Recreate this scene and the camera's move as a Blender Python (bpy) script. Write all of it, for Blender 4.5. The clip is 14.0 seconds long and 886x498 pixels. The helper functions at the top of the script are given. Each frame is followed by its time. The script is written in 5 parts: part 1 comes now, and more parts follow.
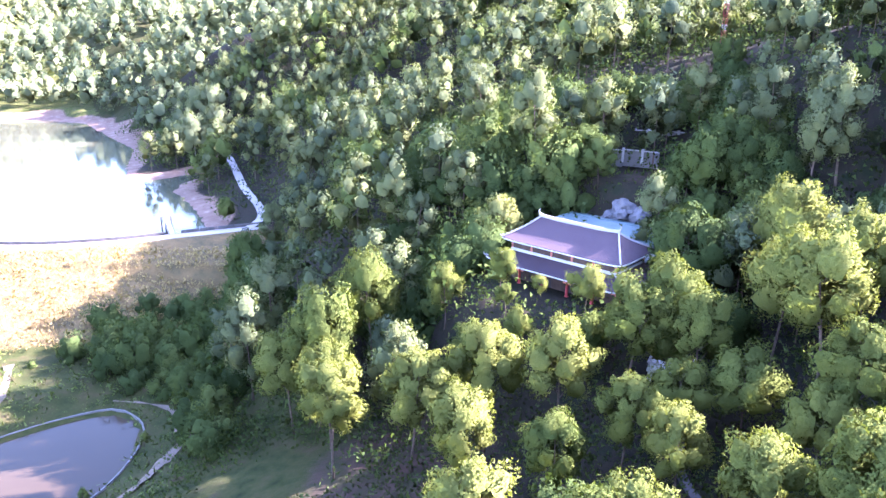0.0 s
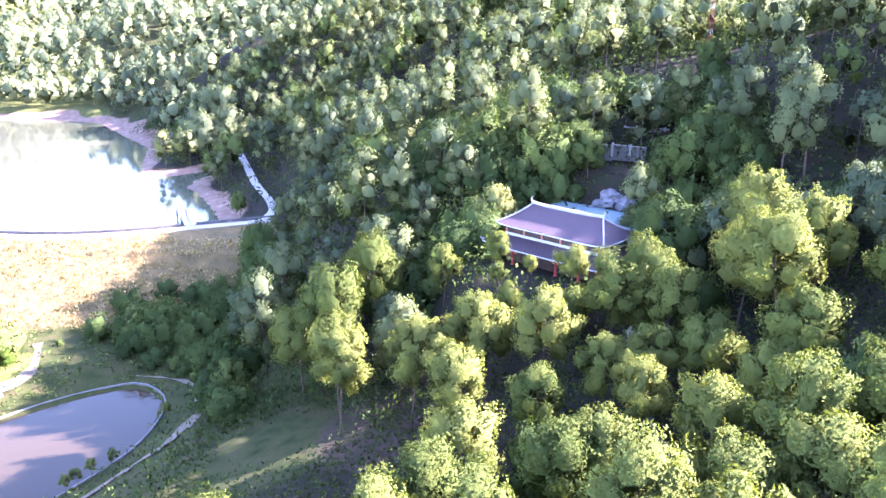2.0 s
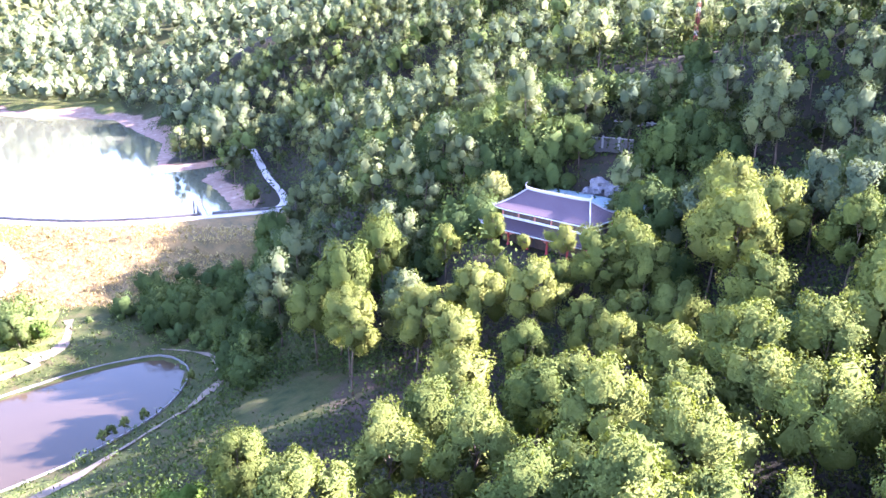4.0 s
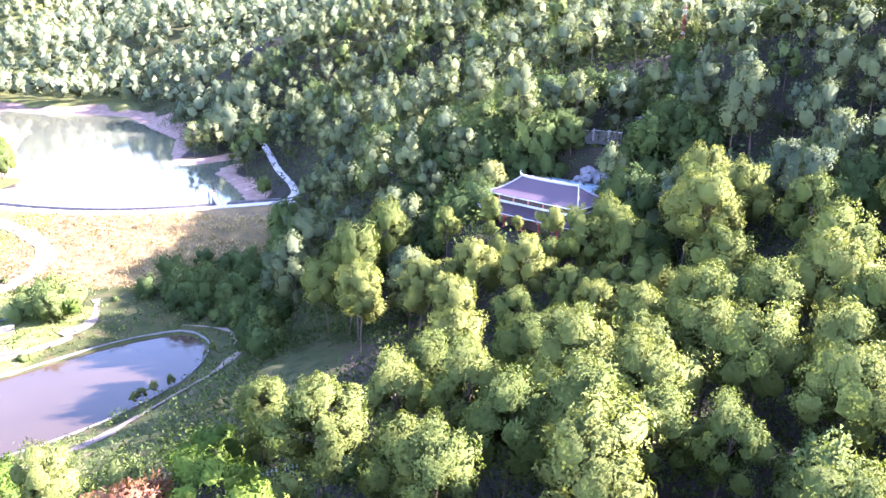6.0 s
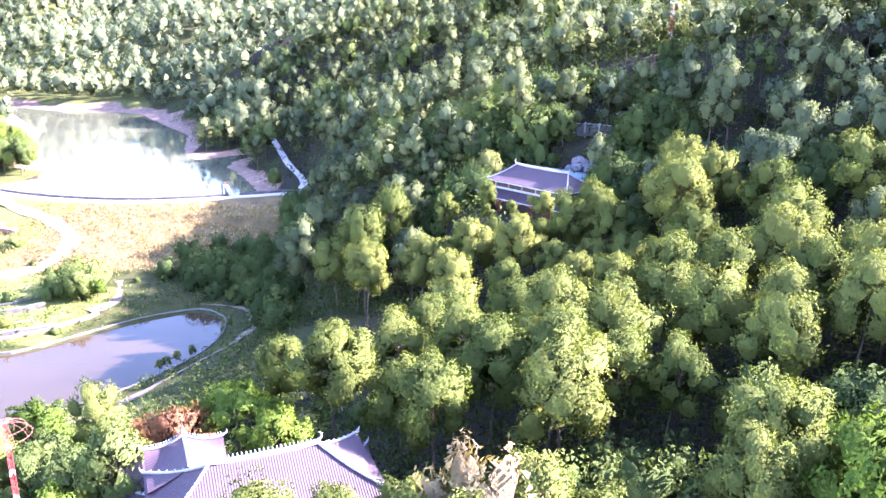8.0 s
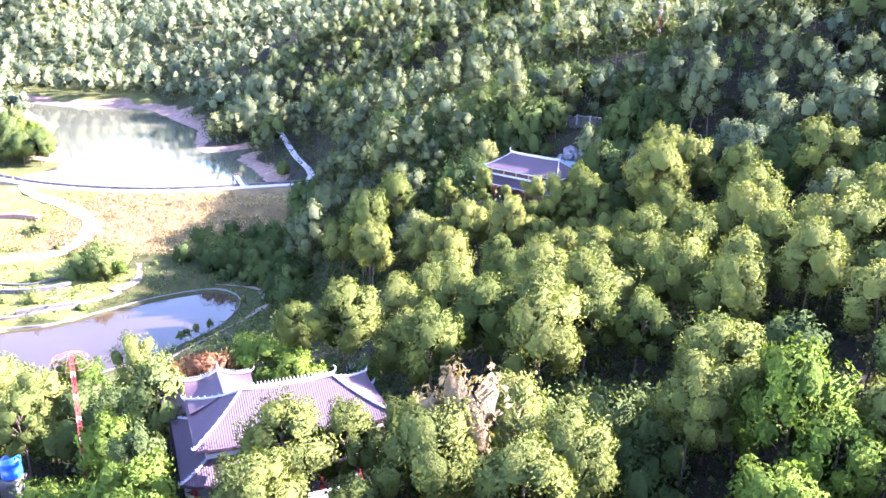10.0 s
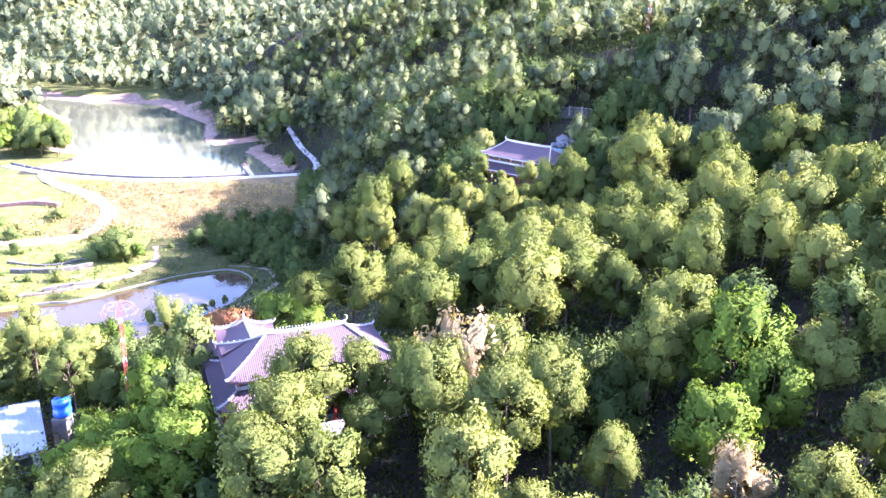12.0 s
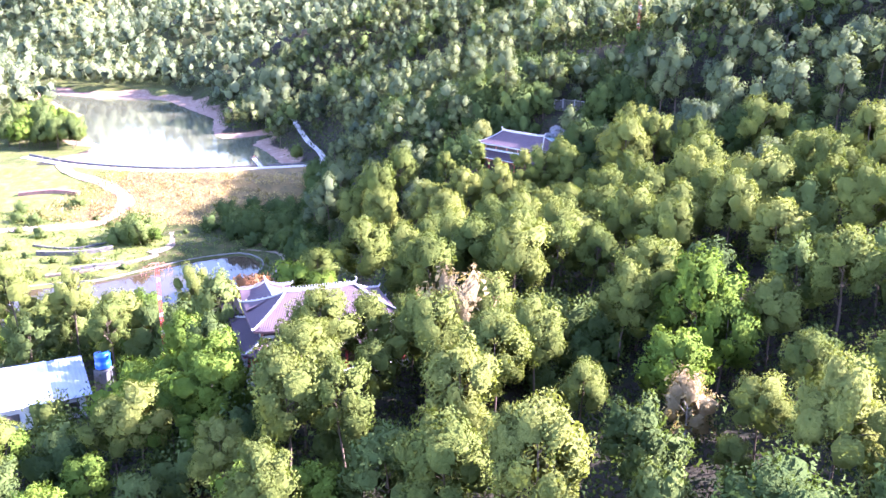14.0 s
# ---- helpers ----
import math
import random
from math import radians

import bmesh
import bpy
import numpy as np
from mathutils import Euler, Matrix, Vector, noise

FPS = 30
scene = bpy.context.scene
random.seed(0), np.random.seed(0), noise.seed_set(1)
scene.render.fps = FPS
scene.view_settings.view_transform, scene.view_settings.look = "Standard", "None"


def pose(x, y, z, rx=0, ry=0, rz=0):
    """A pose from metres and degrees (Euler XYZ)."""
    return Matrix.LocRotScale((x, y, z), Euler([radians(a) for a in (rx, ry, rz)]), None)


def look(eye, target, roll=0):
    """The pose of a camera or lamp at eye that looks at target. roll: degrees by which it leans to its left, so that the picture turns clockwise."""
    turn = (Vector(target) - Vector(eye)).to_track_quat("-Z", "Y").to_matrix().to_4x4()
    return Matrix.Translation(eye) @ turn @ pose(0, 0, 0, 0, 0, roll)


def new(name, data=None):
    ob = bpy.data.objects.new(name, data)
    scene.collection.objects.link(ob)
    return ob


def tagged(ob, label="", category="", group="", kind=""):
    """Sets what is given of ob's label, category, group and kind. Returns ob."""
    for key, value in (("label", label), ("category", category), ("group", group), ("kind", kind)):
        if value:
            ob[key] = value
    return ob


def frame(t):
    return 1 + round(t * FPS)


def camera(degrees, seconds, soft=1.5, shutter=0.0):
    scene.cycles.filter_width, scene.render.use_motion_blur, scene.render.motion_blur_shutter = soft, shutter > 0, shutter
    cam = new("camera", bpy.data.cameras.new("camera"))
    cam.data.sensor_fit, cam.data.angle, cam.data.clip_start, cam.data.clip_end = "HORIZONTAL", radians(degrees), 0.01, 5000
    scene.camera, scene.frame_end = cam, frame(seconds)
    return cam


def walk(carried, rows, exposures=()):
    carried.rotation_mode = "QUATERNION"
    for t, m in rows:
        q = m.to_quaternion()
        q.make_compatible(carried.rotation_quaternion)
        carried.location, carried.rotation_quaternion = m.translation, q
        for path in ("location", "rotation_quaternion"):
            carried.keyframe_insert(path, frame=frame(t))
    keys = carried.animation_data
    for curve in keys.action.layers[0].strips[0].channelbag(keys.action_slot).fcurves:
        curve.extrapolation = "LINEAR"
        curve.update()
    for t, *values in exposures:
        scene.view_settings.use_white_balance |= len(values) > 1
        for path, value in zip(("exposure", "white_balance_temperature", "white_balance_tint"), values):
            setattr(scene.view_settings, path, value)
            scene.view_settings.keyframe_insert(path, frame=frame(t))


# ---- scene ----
cam = camera(59.9, 14.0, 1.5)
PATH = [
    (0, (-4.023, 5.351, 56.944), (-5.579, 24.350, 50.900), 0.62),
    (1, (-3.108, 0.778, 56.848), (-4.745, 19.797, 50.876), 0.75),
    (2, (-2.345, -4.401, 56.842), (-4.046, 14.626, 50.908), 0.86),
    (3, (-1.617, -9.968, 56.890), (-3.375, 9.060, 50.974), 0.96),
    (4, (-0.851, -15.759, 56.961), (-2.665, 3.266, 51.056), 1.06),
    (5, (-0.013, -21.653, 57.029), (-1.882, -2.633, 51.135), 1.15),
    (6, (0.905, -27.570, 57.077), (-1.021, -8.554, 51.192), 1.22),
    (7, (1.888, -33.462, 57.092), (-0.094, -14.450, 51.217), 1.29),
    (8, (2.908, -39.308, 57.068), (0.875, -20.300, 51.198), 1.36),
    (9, (3.931, -45.107, 57.006), (1.854, -26.103, 51.134), 1.41),
    (10, (4.928, -50.872, 56.910), (2.817, -31.874, 51.028), 1.46),
    (11, (5.881, -56.625, 56.792), (3.744, -37.634, 50.891), 1.49),
    (12, (6.788, -62.389, 56.671), (4.633, -43.407, 50.743), 1.52),
    (13, (7.677, -68.182, 56.567), (5.506, -49.212, 50.616), 1.54),
    (14, (8.610, -74.013, 56.511), (6.413, -55.055, 50.550), 1.55),
]
walk(cam, [(t, look(eye, target, roll)) for t, eye, target, roll in PATH], ((0, 4.16, 5600, 42), (14, 3.82, 5600, 42)))

# ---- world and sun ----
SUN_TO = Vector((0.94, 0.34, 0.0)).normalized()
SUN_EL = radians(32)
world = bpy.data.worlds.new("sky")
scene.world = world
world.use_nodes = True
wn = world.node_tree.nodes
wl = world.node_tree.links
sky = wn.new("ShaderNodeTexSky")
sky.sky_type = "NISHITA"
sky.sun_disc = False
sky.sun_elevation = SUN_EL
sky.sun_rotation = math.atan2(SUN_TO.x, SUN_TO.y)
sky.air_density = 1.1
sky.ozone_density = 2.2
sky.dust_density = 0.8
wl.new(sky.outputs[0], wn["Background"].inputs[0])
wn["Background"].inputs[1].default_value = 0.122
sun_data = bpy.data.lights.new("sun", "SUN")
sun_data.energy = 4.6
sun_data.angle = radians(0.6)
sun_data.color = (1.0, 0.95, 0.86)
sun = new("sun", sun_data)
sun_dir = SUN_TO * math.cos(SUN_EL) + Vector((0, 0, math.sin(SUN_EL)))
sun.matrix_world = look(sun_dir * 400 + Vector((0, 100, 0)), (0, 100, 0))


# ---- materials ----
def material(name, rough=0.8, spec=0.3):
    m = bpy.data.materials.new(name)
    m.use_nodes = True
    nt = m.node_tree
    b = nt.nodes["Principled BSDF"]
    b.inputs["Roughness"].default_value = rough
    b.inputs["Specular IOR Level"].default_value = spec
    return m, nt, b


def coords(nt, scale=1.0):
    g = nt.nodes.new("ShaderNodeNewGeometry")
    mp = nt.nodes.new("ShaderNodeMapping")
    mp.inputs["Scale"].default_value = (scale, scale, scale) if not isinstance(scale, tuple) else scale
    nt.links.new(g.outputs["Position"], mp.inputs["Vector"])
    return mp.outputs[0]


def noise_fac(nt, vec, scale, detail=4.0, rough=0.6):
    n = nt.nodes.new("ShaderNodeTexNoise")
    n.inputs["Scale"].default_value = scale
    n.inputs["Detail"].default_value = detail
    n.inputs["Roughness"].default_value = rough
    nt.links.new(vec, n.inputs["Vector"])
    return n.outputs["Fac"]


def ramp(nt, fac, stops):
    r = nt.nodes.new("ShaderNodeValToRGB")
    els = r.color_ramp.elements
    while len(els) < len(stops):
        els.new(0.5)
    for e, (p, c) in zip(els, stops):
        e.position, e.color = p, (*c, 1)
    nt.links.new(fac, r.inputs[0])
    return r.outputs[0]


def mixed(nt, fac, a, b, mode="MIX"):
    m = nt.nodes.new("ShaderNodeMix")
    m.data_type, m.blend_type = "RGBA", mode
    for sock, v in ((m.inputs[0], fac), (m.inputs[6], a), (m.inputs[7], b)):
        if isinstance(v, (int, float)):
            sock.default_value = v
        elif isinstance(v, tuple):
            sock.default_value = (*v, 1)
        else:
            nt.links.new(v, sock)
    return m.outputs[2]


def maths(nt, op, a, b=0.0, clamp=False):
    m = nt.nodes.new("ShaderNodeMath")
    m.operation, m.use_clamp = op, clamp
    for sock, v in ((m.inputs[0], a), (m.inputs[1], b)):
        if isinstance(v, (int, float)):
            sock.default_value = v
        else:
            nt.links.new(v, sock)
    return m.outputs[0]


def bumped(nt, b, height, strength=0.3, dist=0.05):
    n = nt.nodes.new("ShaderNodeBump")
    n.inputs["Strength"].default_value = strength
    n.inputs["Distance"].default_value = dist
    nt.links.new(height, n.inputs["Height"])
    nt.links.new(n.outputs[0], b.inputs["Normal"])


def attr(nt, name):
    a = nt.nodes.new("ShaderNodeAttribute")
    a.attribute_name = name
    return a.outputs["Fac"]


def plain(name, colour, rough=0.7, scale=3.0, vary=0.25, spec=0.3, metal=0.0, bump=0.15, stain=None):
    """A surface of one colour with fine grain and broad stains."""
    m, nt, b = material(name, rough, spec)
    v = coords(nt)
    fine, broad = noise_fac(nt, v, scale * 5), noise_fac(nt, v, scale * 0.4, 6)
    dark = tuple(c * (1 - vary) for c in colour)
    lite = tuple(min(1, c * (1 + vary * 0.6)) for c in colour)
    c1 = ramp(nt, fine, [(0.3, dark), (0.7, lite)])
    c2 = ramp(nt, broad, [(0.35, stain or dark), (0.6, lite)])
    nt.links.new(mixed(nt, 0.5, c1, c2), b.inputs["Base Color"])
    b.inputs["Metallic"].default_value = metal
    bumped(nt, b, fine, bump, 0.03)
    return m


def leaves(name, dark, mid, lite, gloss=0.02, through_light=0.28, relief=0.7):
    """Foliage: colour varies from tree to tree and from leaf to leaf; light shines through."""
    m, nt, b = material(name, 0.8, gloss)
    info = nt.nodes.new("ShaderNodeObjectInfo")
    geo = nt.nodes.new("ShaderNodeNewGeometry")
    tree = maths(nt, "FRACT", maths(nt, "ADD", info.outputs["Random"], attr(nt, "tint")))
    leaf = geo.outputs["Random Per Island"]
    v = coords(nt)
    sprig, bough = noise_fac(nt, v, 3.2, 3, 0.7), noise_fac(nt, v, 0.55, 2)
    fac = maths(nt, "ADD", maths(nt, "MULTIPLY", tree, 0.50), maths(nt, "MULTIPLY", leaf, 0.10))
    fac = maths(nt, "ADD", fac, maths(nt, "ADD", maths(nt, "MULTIPLY", maths(nt, "SUBTRACT", sprig, 0.3), 0.35), maths(nt, "MULTIPLY", maths(nt, "SUBTRACT", bough, 0.35), 0.5)))
    bumped(nt, b, sprig, relief, 0.35)
    col = ramp(nt, fac, [(0.1, dark), (0.5, mid), (0.9, lite)])
    nt.links.new(col, b.inputs["Base Color"])
    tr = nt.nodes.new("ShaderNodeBsdfTranslucent")
    nt.links.new(mixed(nt, 1.0, col, (1.12, 1.2, 0.55), "MULTIPLY"), tr.inputs["Color"])
    mx = nt.nodes.new("ShaderNodeMixShader")
    mx.inputs[0].default_value = through_light
    nt.links.new(b.outputs[0], mx.inputs[1])
    nt.links.new(tr.outputs[0], mx.inputs[2])
    nt.links.new(mx.outputs[0], nt.nodes["Material Output"].inputs["Surface"])
    return m


M_PINE = leaves("pine_needles", (0.066, 0.089, 0.022), (0.132, 0.149, 0.036), (0.188, 0.197, 0.050))
# Extra blue in these needles stands in for haze over the hillside.
M_HAZEPINE = leaves("hazy_pine_needles", (0.062, 0.085, 0.049), (0.120, 0.140, 0.060), (0.182, 0.196, 0.070))
# Pale, bluish leaves with the far hills' haze mixed into their colour.
M_HAZEWOOD = leaves("pale_hazy_leaves", (0.100, 0.126, 0.070), (0.150, 0.174, 0.086), (0.198, 0.212, 0.098), through_light=0.36)
M_BROAD = leaves("broad_leaves", (0.060, 0.084, 0.026), (0.098, 0.128, 0.036), (0.142, 0.168, 0.046))
M_DARKLEAF = leaves("dark_leaves", (0.036, 0.056, 0.019), (0.060, 0.086, 0.025), (0.088, 0.116, 0.031))
M_BRIGHT = leaves("bright_leaves", (0.062, 0.102, 0.017), (0.105, 0.152, 0.023), (0.155, 0.208, 0.030))
M_YELLOW = leaves("yellow_leaves", (0.125, 0.140, 0.050), (0.175, 0.184, 0.060), (0.230, 0.228, 0.070))
M_FLAME = leaves("flame_flowers", (0.150, 0.105, 0.045), (0.260, 0.110, 0.055), (0.320, 0.135, 0.070))
M_DRYLEAF = leaves("dry_leaves", (0.130, 0.090, 0.045), (0.220, 0.160, 0.080), (0.320, 0.250, 0.130))
M_GRASSBLADE = leaves("grass_blades", (0.240, 0.165, 0.070), (0.340, 0.250, 0.100), (0.430, 0.340, 0.130), 0.05, 0.3)
M_BARK = plain("bark", (0.105, 0.075, 0.055), 0.9, 4.0, 0.4, 0.1, bump=0.5)
M_PALEBARK = plain("pale_bark", (0.26, 0.23, 0.19), 0.9, 4.0, 0.4, 0.1, bump=0.5)
M_CONCRETE = plain("concrete", (0.36, 0.34, 0.32), 0.85, 1.2, 0.25, 0.2, stain=(0.33, 0.31, 0.28))
M_ROADTOP = plain("pale_concrete_road", (0.36, 0.315, 0.28), 0.9, 0.5, 0.18, 0.2, stain=(0.32, 0.28, 0.24))
M_DIRT = plain("dirt_track", (0.205, 0.150, 0.114), 0.95, 0.8, 0.35, 0.1, stain=(0.22, 0.16, 0.12))
M_KERB = plain("grey_kerb", (0.14, 0.13, 0.118), 0.9, 1.2, 0.35, 0.2, stain=(0.13, 0.12, 0.11))
M_TRODDEN = plain("trodden_earth", (0.150, 0.112, 0.084), 0.95, 0.8, 0.4, 0.1, stain=(0.10, 0.085, 0.055))
M_DARKCON = plain("weathered_concrete", (0.10, 0.092, 0.085), 0.9, 1.5, 0.4, 0.2, stain=(0.045, 0.043, 0.038))
M_WHITE = plain("white_plaster", (0.50, 0.48, 0.46), 0.7, 1.5, 0.15, 0.3, stain=(0.40, 0.38, 0.36))
M_RED = plain("red_lacquer", (0.36, 0.045, 0.04), 0.45, 3.0, 0.25, 0.4)
M_PALERED = plain("faded_red_paint", (0.50, 0.17, 0.13), 0.6, 3.0, 0.25, 0.3)
M_DARKWOOD = plain("dark_wood", (0.075, 0.045, 0.035), 0.6, 3.0, 0.4, 0.3)
M_RIDGE = plain("ridge_mortar", (0.31, 0.29, 0.29), 0.8, 2.0, 0.25, 0.3, stain=(0.30, 0.28, 0.29))
M_GREENTIN = plain("green_sheet_metal", (0.13, 0.19, 0.19), 0.45, 1.2, 0.25, 0.5, 0.3)
M_WHITETIN = plain("white_sheet_metal", (0.50, 0.50, 0.52), 0.5, 1.0, 0.2, 0.4, 0.0, stain=(0.34, 0.33, 0.33))
# Grey metal of the shed's frame, also the shadow colour on its roof.
M_GREYTIN_SHADOW = plain("grey_metal_and_shadow", (0.20, 0.22, 0.27), 0.5, 1.0, 0.2, 0.5, 0.2)
M_BLUE = plain("blue_plastic", (0.02, 0.10, 0.42), 0.35, 2.0, 0.15, 0.5)
M_ROCK = plain("pale_rock", (0.15, 0.14, 0.14), 0.95, 1.0, 0.4, 0.2, bump=0.8, stain=(0.08, 0.075, 0.075))
M_SOIL = plain("red_soil", (0.24, 0.13, 0.10), 0.95, 1.0, 0.35, 0.1, bump=0.6)
# Near-black colour puts the shade of eaves and rooms onto walls and openings.
M_SHADE = plain("painted_shade", (0.06, 0.05, 0.05), 0.8, 2.0, 0.3, 0.2)


def tile_material():
    """Purple-brown clay tiles: weathered, each row a little different."""
    m, nt, b = material("roof_tiles", 0.6, 0.2)
    v = coords(nt)
    info = nt.nodes.new("ShaderNodeObjectInfo")
    fine, broad = noise_fac(nt, v, 9.0), noise_fac(nt, v, 0.6, 6)
    c = ramp(nt, fine, [(0.3, (0.040, 0.024, 0.030)), (0.7, (0.072, 0.046, 0.054))])
    c = mixed(nt, maths(nt, "MULTIPLY", broad, 0.6), c, (0.092, 0.064, 0.070))
    c = mixed(nt, maths(nt, "MULTIPLY", info.outputs["Random"], 0.35), c, (0.042, 0.027, 0.032))
    nt.links.new(c, b.inputs["Base Color"])
    bumped(nt, b, fine, 0.2, 0.02)
    return m


M_TILE = tile_material()


def water_material(name, colour, rough, bump, scale):
    m, nt, b = material(name, rough, 0.5)
    b.inputs["IOR"].default_value = 1.33
    v = coords(nt)
    c = ramp(nt, noise_fac(nt, v, 0.02, 3), [(0.35, colour), (0.65, tuple(x * 1.35 for x in colour))])
    nt.links.new(c, b.inputs["Base Color"])
    bumped(nt, b, noise_fac(nt, v, scale, 3), bump, 0.05)
    return m


M_LAKE = water_material("lake_water", (0.060, 0.062, 0.040), 0.06, 0.05, 0.9)
M_POND = water_material("pond_water", (0.036, 0.025, 0.014), 0.05, 0.03, 1.2)
M_POND.node_tree.nodes["Principled BSDF"].inputs["Specular IOR Level"].default_value = 0.30


def ground_material():
    m, nt, b = material("ground", 0.95, 0.1)
    v = coords(nt)
    fine, mid, broad = noise_fac(nt, v, 2.2, 6, 0.7), noise_fac(nt, v, 0.35, 5), noise_fac(nt, v, 0.06, 4)
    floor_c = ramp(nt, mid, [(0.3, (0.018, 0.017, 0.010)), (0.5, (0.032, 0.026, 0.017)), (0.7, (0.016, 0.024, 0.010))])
    green = ramp(nt, mid, [(0.25, (0.013, 0.020, 0.006)), (0.42, (0.034, 0.042, 0.011)), (0.55, (0.048, 0.050, 0.015)), (0.7, (0.066, 0.050, 0.024))])
    dry = ramp(nt, mid, [(0.25, (0.070, 0.060, 0.026)), (0.42, (0.130, 0.096, 0.041)), (0.58, (0.185, 0.122, 0.049)), (0.75, (0.235, 0.16, 0.070))])
    sand = ramp(nt, mid, [(0.25, (0.17, 0.098, 0.066)), (0.55, (0.25, 0.160, 0.112)), (0.8, (0.38, 0.285, 0.22))])
    soil = ramp(nt, mid, [(0.3, (0.032, 0.040, 0.014)), (0.5, (0.054, 0.040, 0.026)), (0.7, (0.084, 0.048, 0.038))])
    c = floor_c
    meadow = ramp(nt, mid, [(0.25, (0.060, 0.088, 0.016)), (0.5, (0.120, 0.132, 0.030)), (0.75, (0.18, 0.145, 0.068))])
    for name, col in (("green", green), ("meadow", meadow), ("dry", dry), ("soil", soil), ("sand", sand)):
        edge = maths(nt, "ADD", attr(nt, name), maths(nt, "MULTIPLY", maths(nt, "SUBTRACT", fine, 0.5), 0.9))
        edge = maths(nt, "MULTIPLY", maths(nt, "SUBTRACT", edge, 0.35), 3.5, True)
        c = mixed(nt, edge, c, col)
    c = mixed(nt, 0.45, c, ramp(nt, fine, [(0.3, (0.45, 0.45, 0.45)), (0.7, (1.0, 1.0, 1.0))]), "MULTIPLY")
    c = mixed(nt, 0.3, c, ramp(nt, broad, [(0.35, (0.6, 0.6, 0.6)), (0.65, (1.0, 1.0, 1.0))]), "MULTIPLY")
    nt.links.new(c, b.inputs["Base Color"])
    bumped(nt, b, fine, 0.6, 0.15)
    return m


M_GROUND = ground_material()


# ---- the lie of the land ----
DAM = [(-172, 178), (-152, 170), (-133, 167), (-113, 168), (-96, 174), (-83, 181.5), (-66, 191)]
LAKE = [(-138, 171), (-114, 172), (-97, 178), (-86, 184), (-80, 191), (-83, 197), (-90, 209), (-99, 223), (-108.8, 236), (-109.5, 247), (-106, 257), (-111, 263),
        (-118, 253), (-126, 246), (-134, 256), (-141, 271), (-154, 303), (-181, 333), (-208, 365), (-237, 374), (-262, 366), (-290, 376), (-275, 350), (-240, 312),
        (-222, 296), (-205, 262), (-187, 240), (-171, 220), (-150, 208), (-143, 203), (-140, 194), (-150, 184), (-154, 180)]
POND = [(-91, 87), (-80, 102), (-73, 109), (-67, 112.6), (-62.5, 111), (-58.9, 107), (-57.2, 100), (-57.6, 91), (-61.2, 81), (-65.5, 73),
        (-74, 63), (-86, 57), (-100, 58), (-110, 66), (-108, 76), (-98, 83)]


BANK_ROAD = [(-69, 189), (-68, 197), (-72, 207), (-80, 220), (-89, 238), (-99, 258)]
BANK_RISE = [2.0, 2.6, 3.4, 4.6, 6.2, 8.0]


def smooth(a, b, v):
    s = np.clip((v - a) / (b - a), 0, 1)
    return s * s * (3 - 2 * s)


def line_distance(x, y, pts, closed=False):
    """Distance from every (x, y) to a polyline."""
    best = np.full(np.shape(x), 1e9)
    for (ax, ay), (bx, by) in zip(pts, (pts[1:] + pts[:1]) if closed else pts[1:]):
        dx, dy = bx - ax, by - ay
        s = np.clip(((x - ax) * dx + (y - ay) * dy) / (dx * dx + dy * dy), 0, 1)
        best = np.minimum(best, np.hypot(x - ax - s * dx, y - ay - s * dy))
    return best


def inside(x, y, pts):
    odd = np.zeros(np.shape(x), bool)
    for (ax, ay), (bx, by) in zip(pts, pts[1:] + pts[:1]):
        if ay != by:
            odd ^= ((ay > y) != (by > y)) & (x < (bx - ax) * (y - ay) / (by - ay) + ax)
    return odd


def valley_foot(y):
    """Where the wooded slope begins, by y."""
    return np.interp(y, [-300, -30, 0, 27, 60, 100, 130, 165, 190, 230, 262, 330, 400, 600, 1600],
                     [-110, -98, -84, -62, -51, -47, -51, -57, -66, -92, -112, -180, -222, -330, -600])


def waves(x, y, s):
    return np.sin(x * 0.9 * s + 1.3 * np.sin(y * 0.6 * s)) * np.cos(y * 0.8 * s + 0.7) + 0.5 * np.sin(x * 1.9 * s - y * 1.3 * s + 2.0)


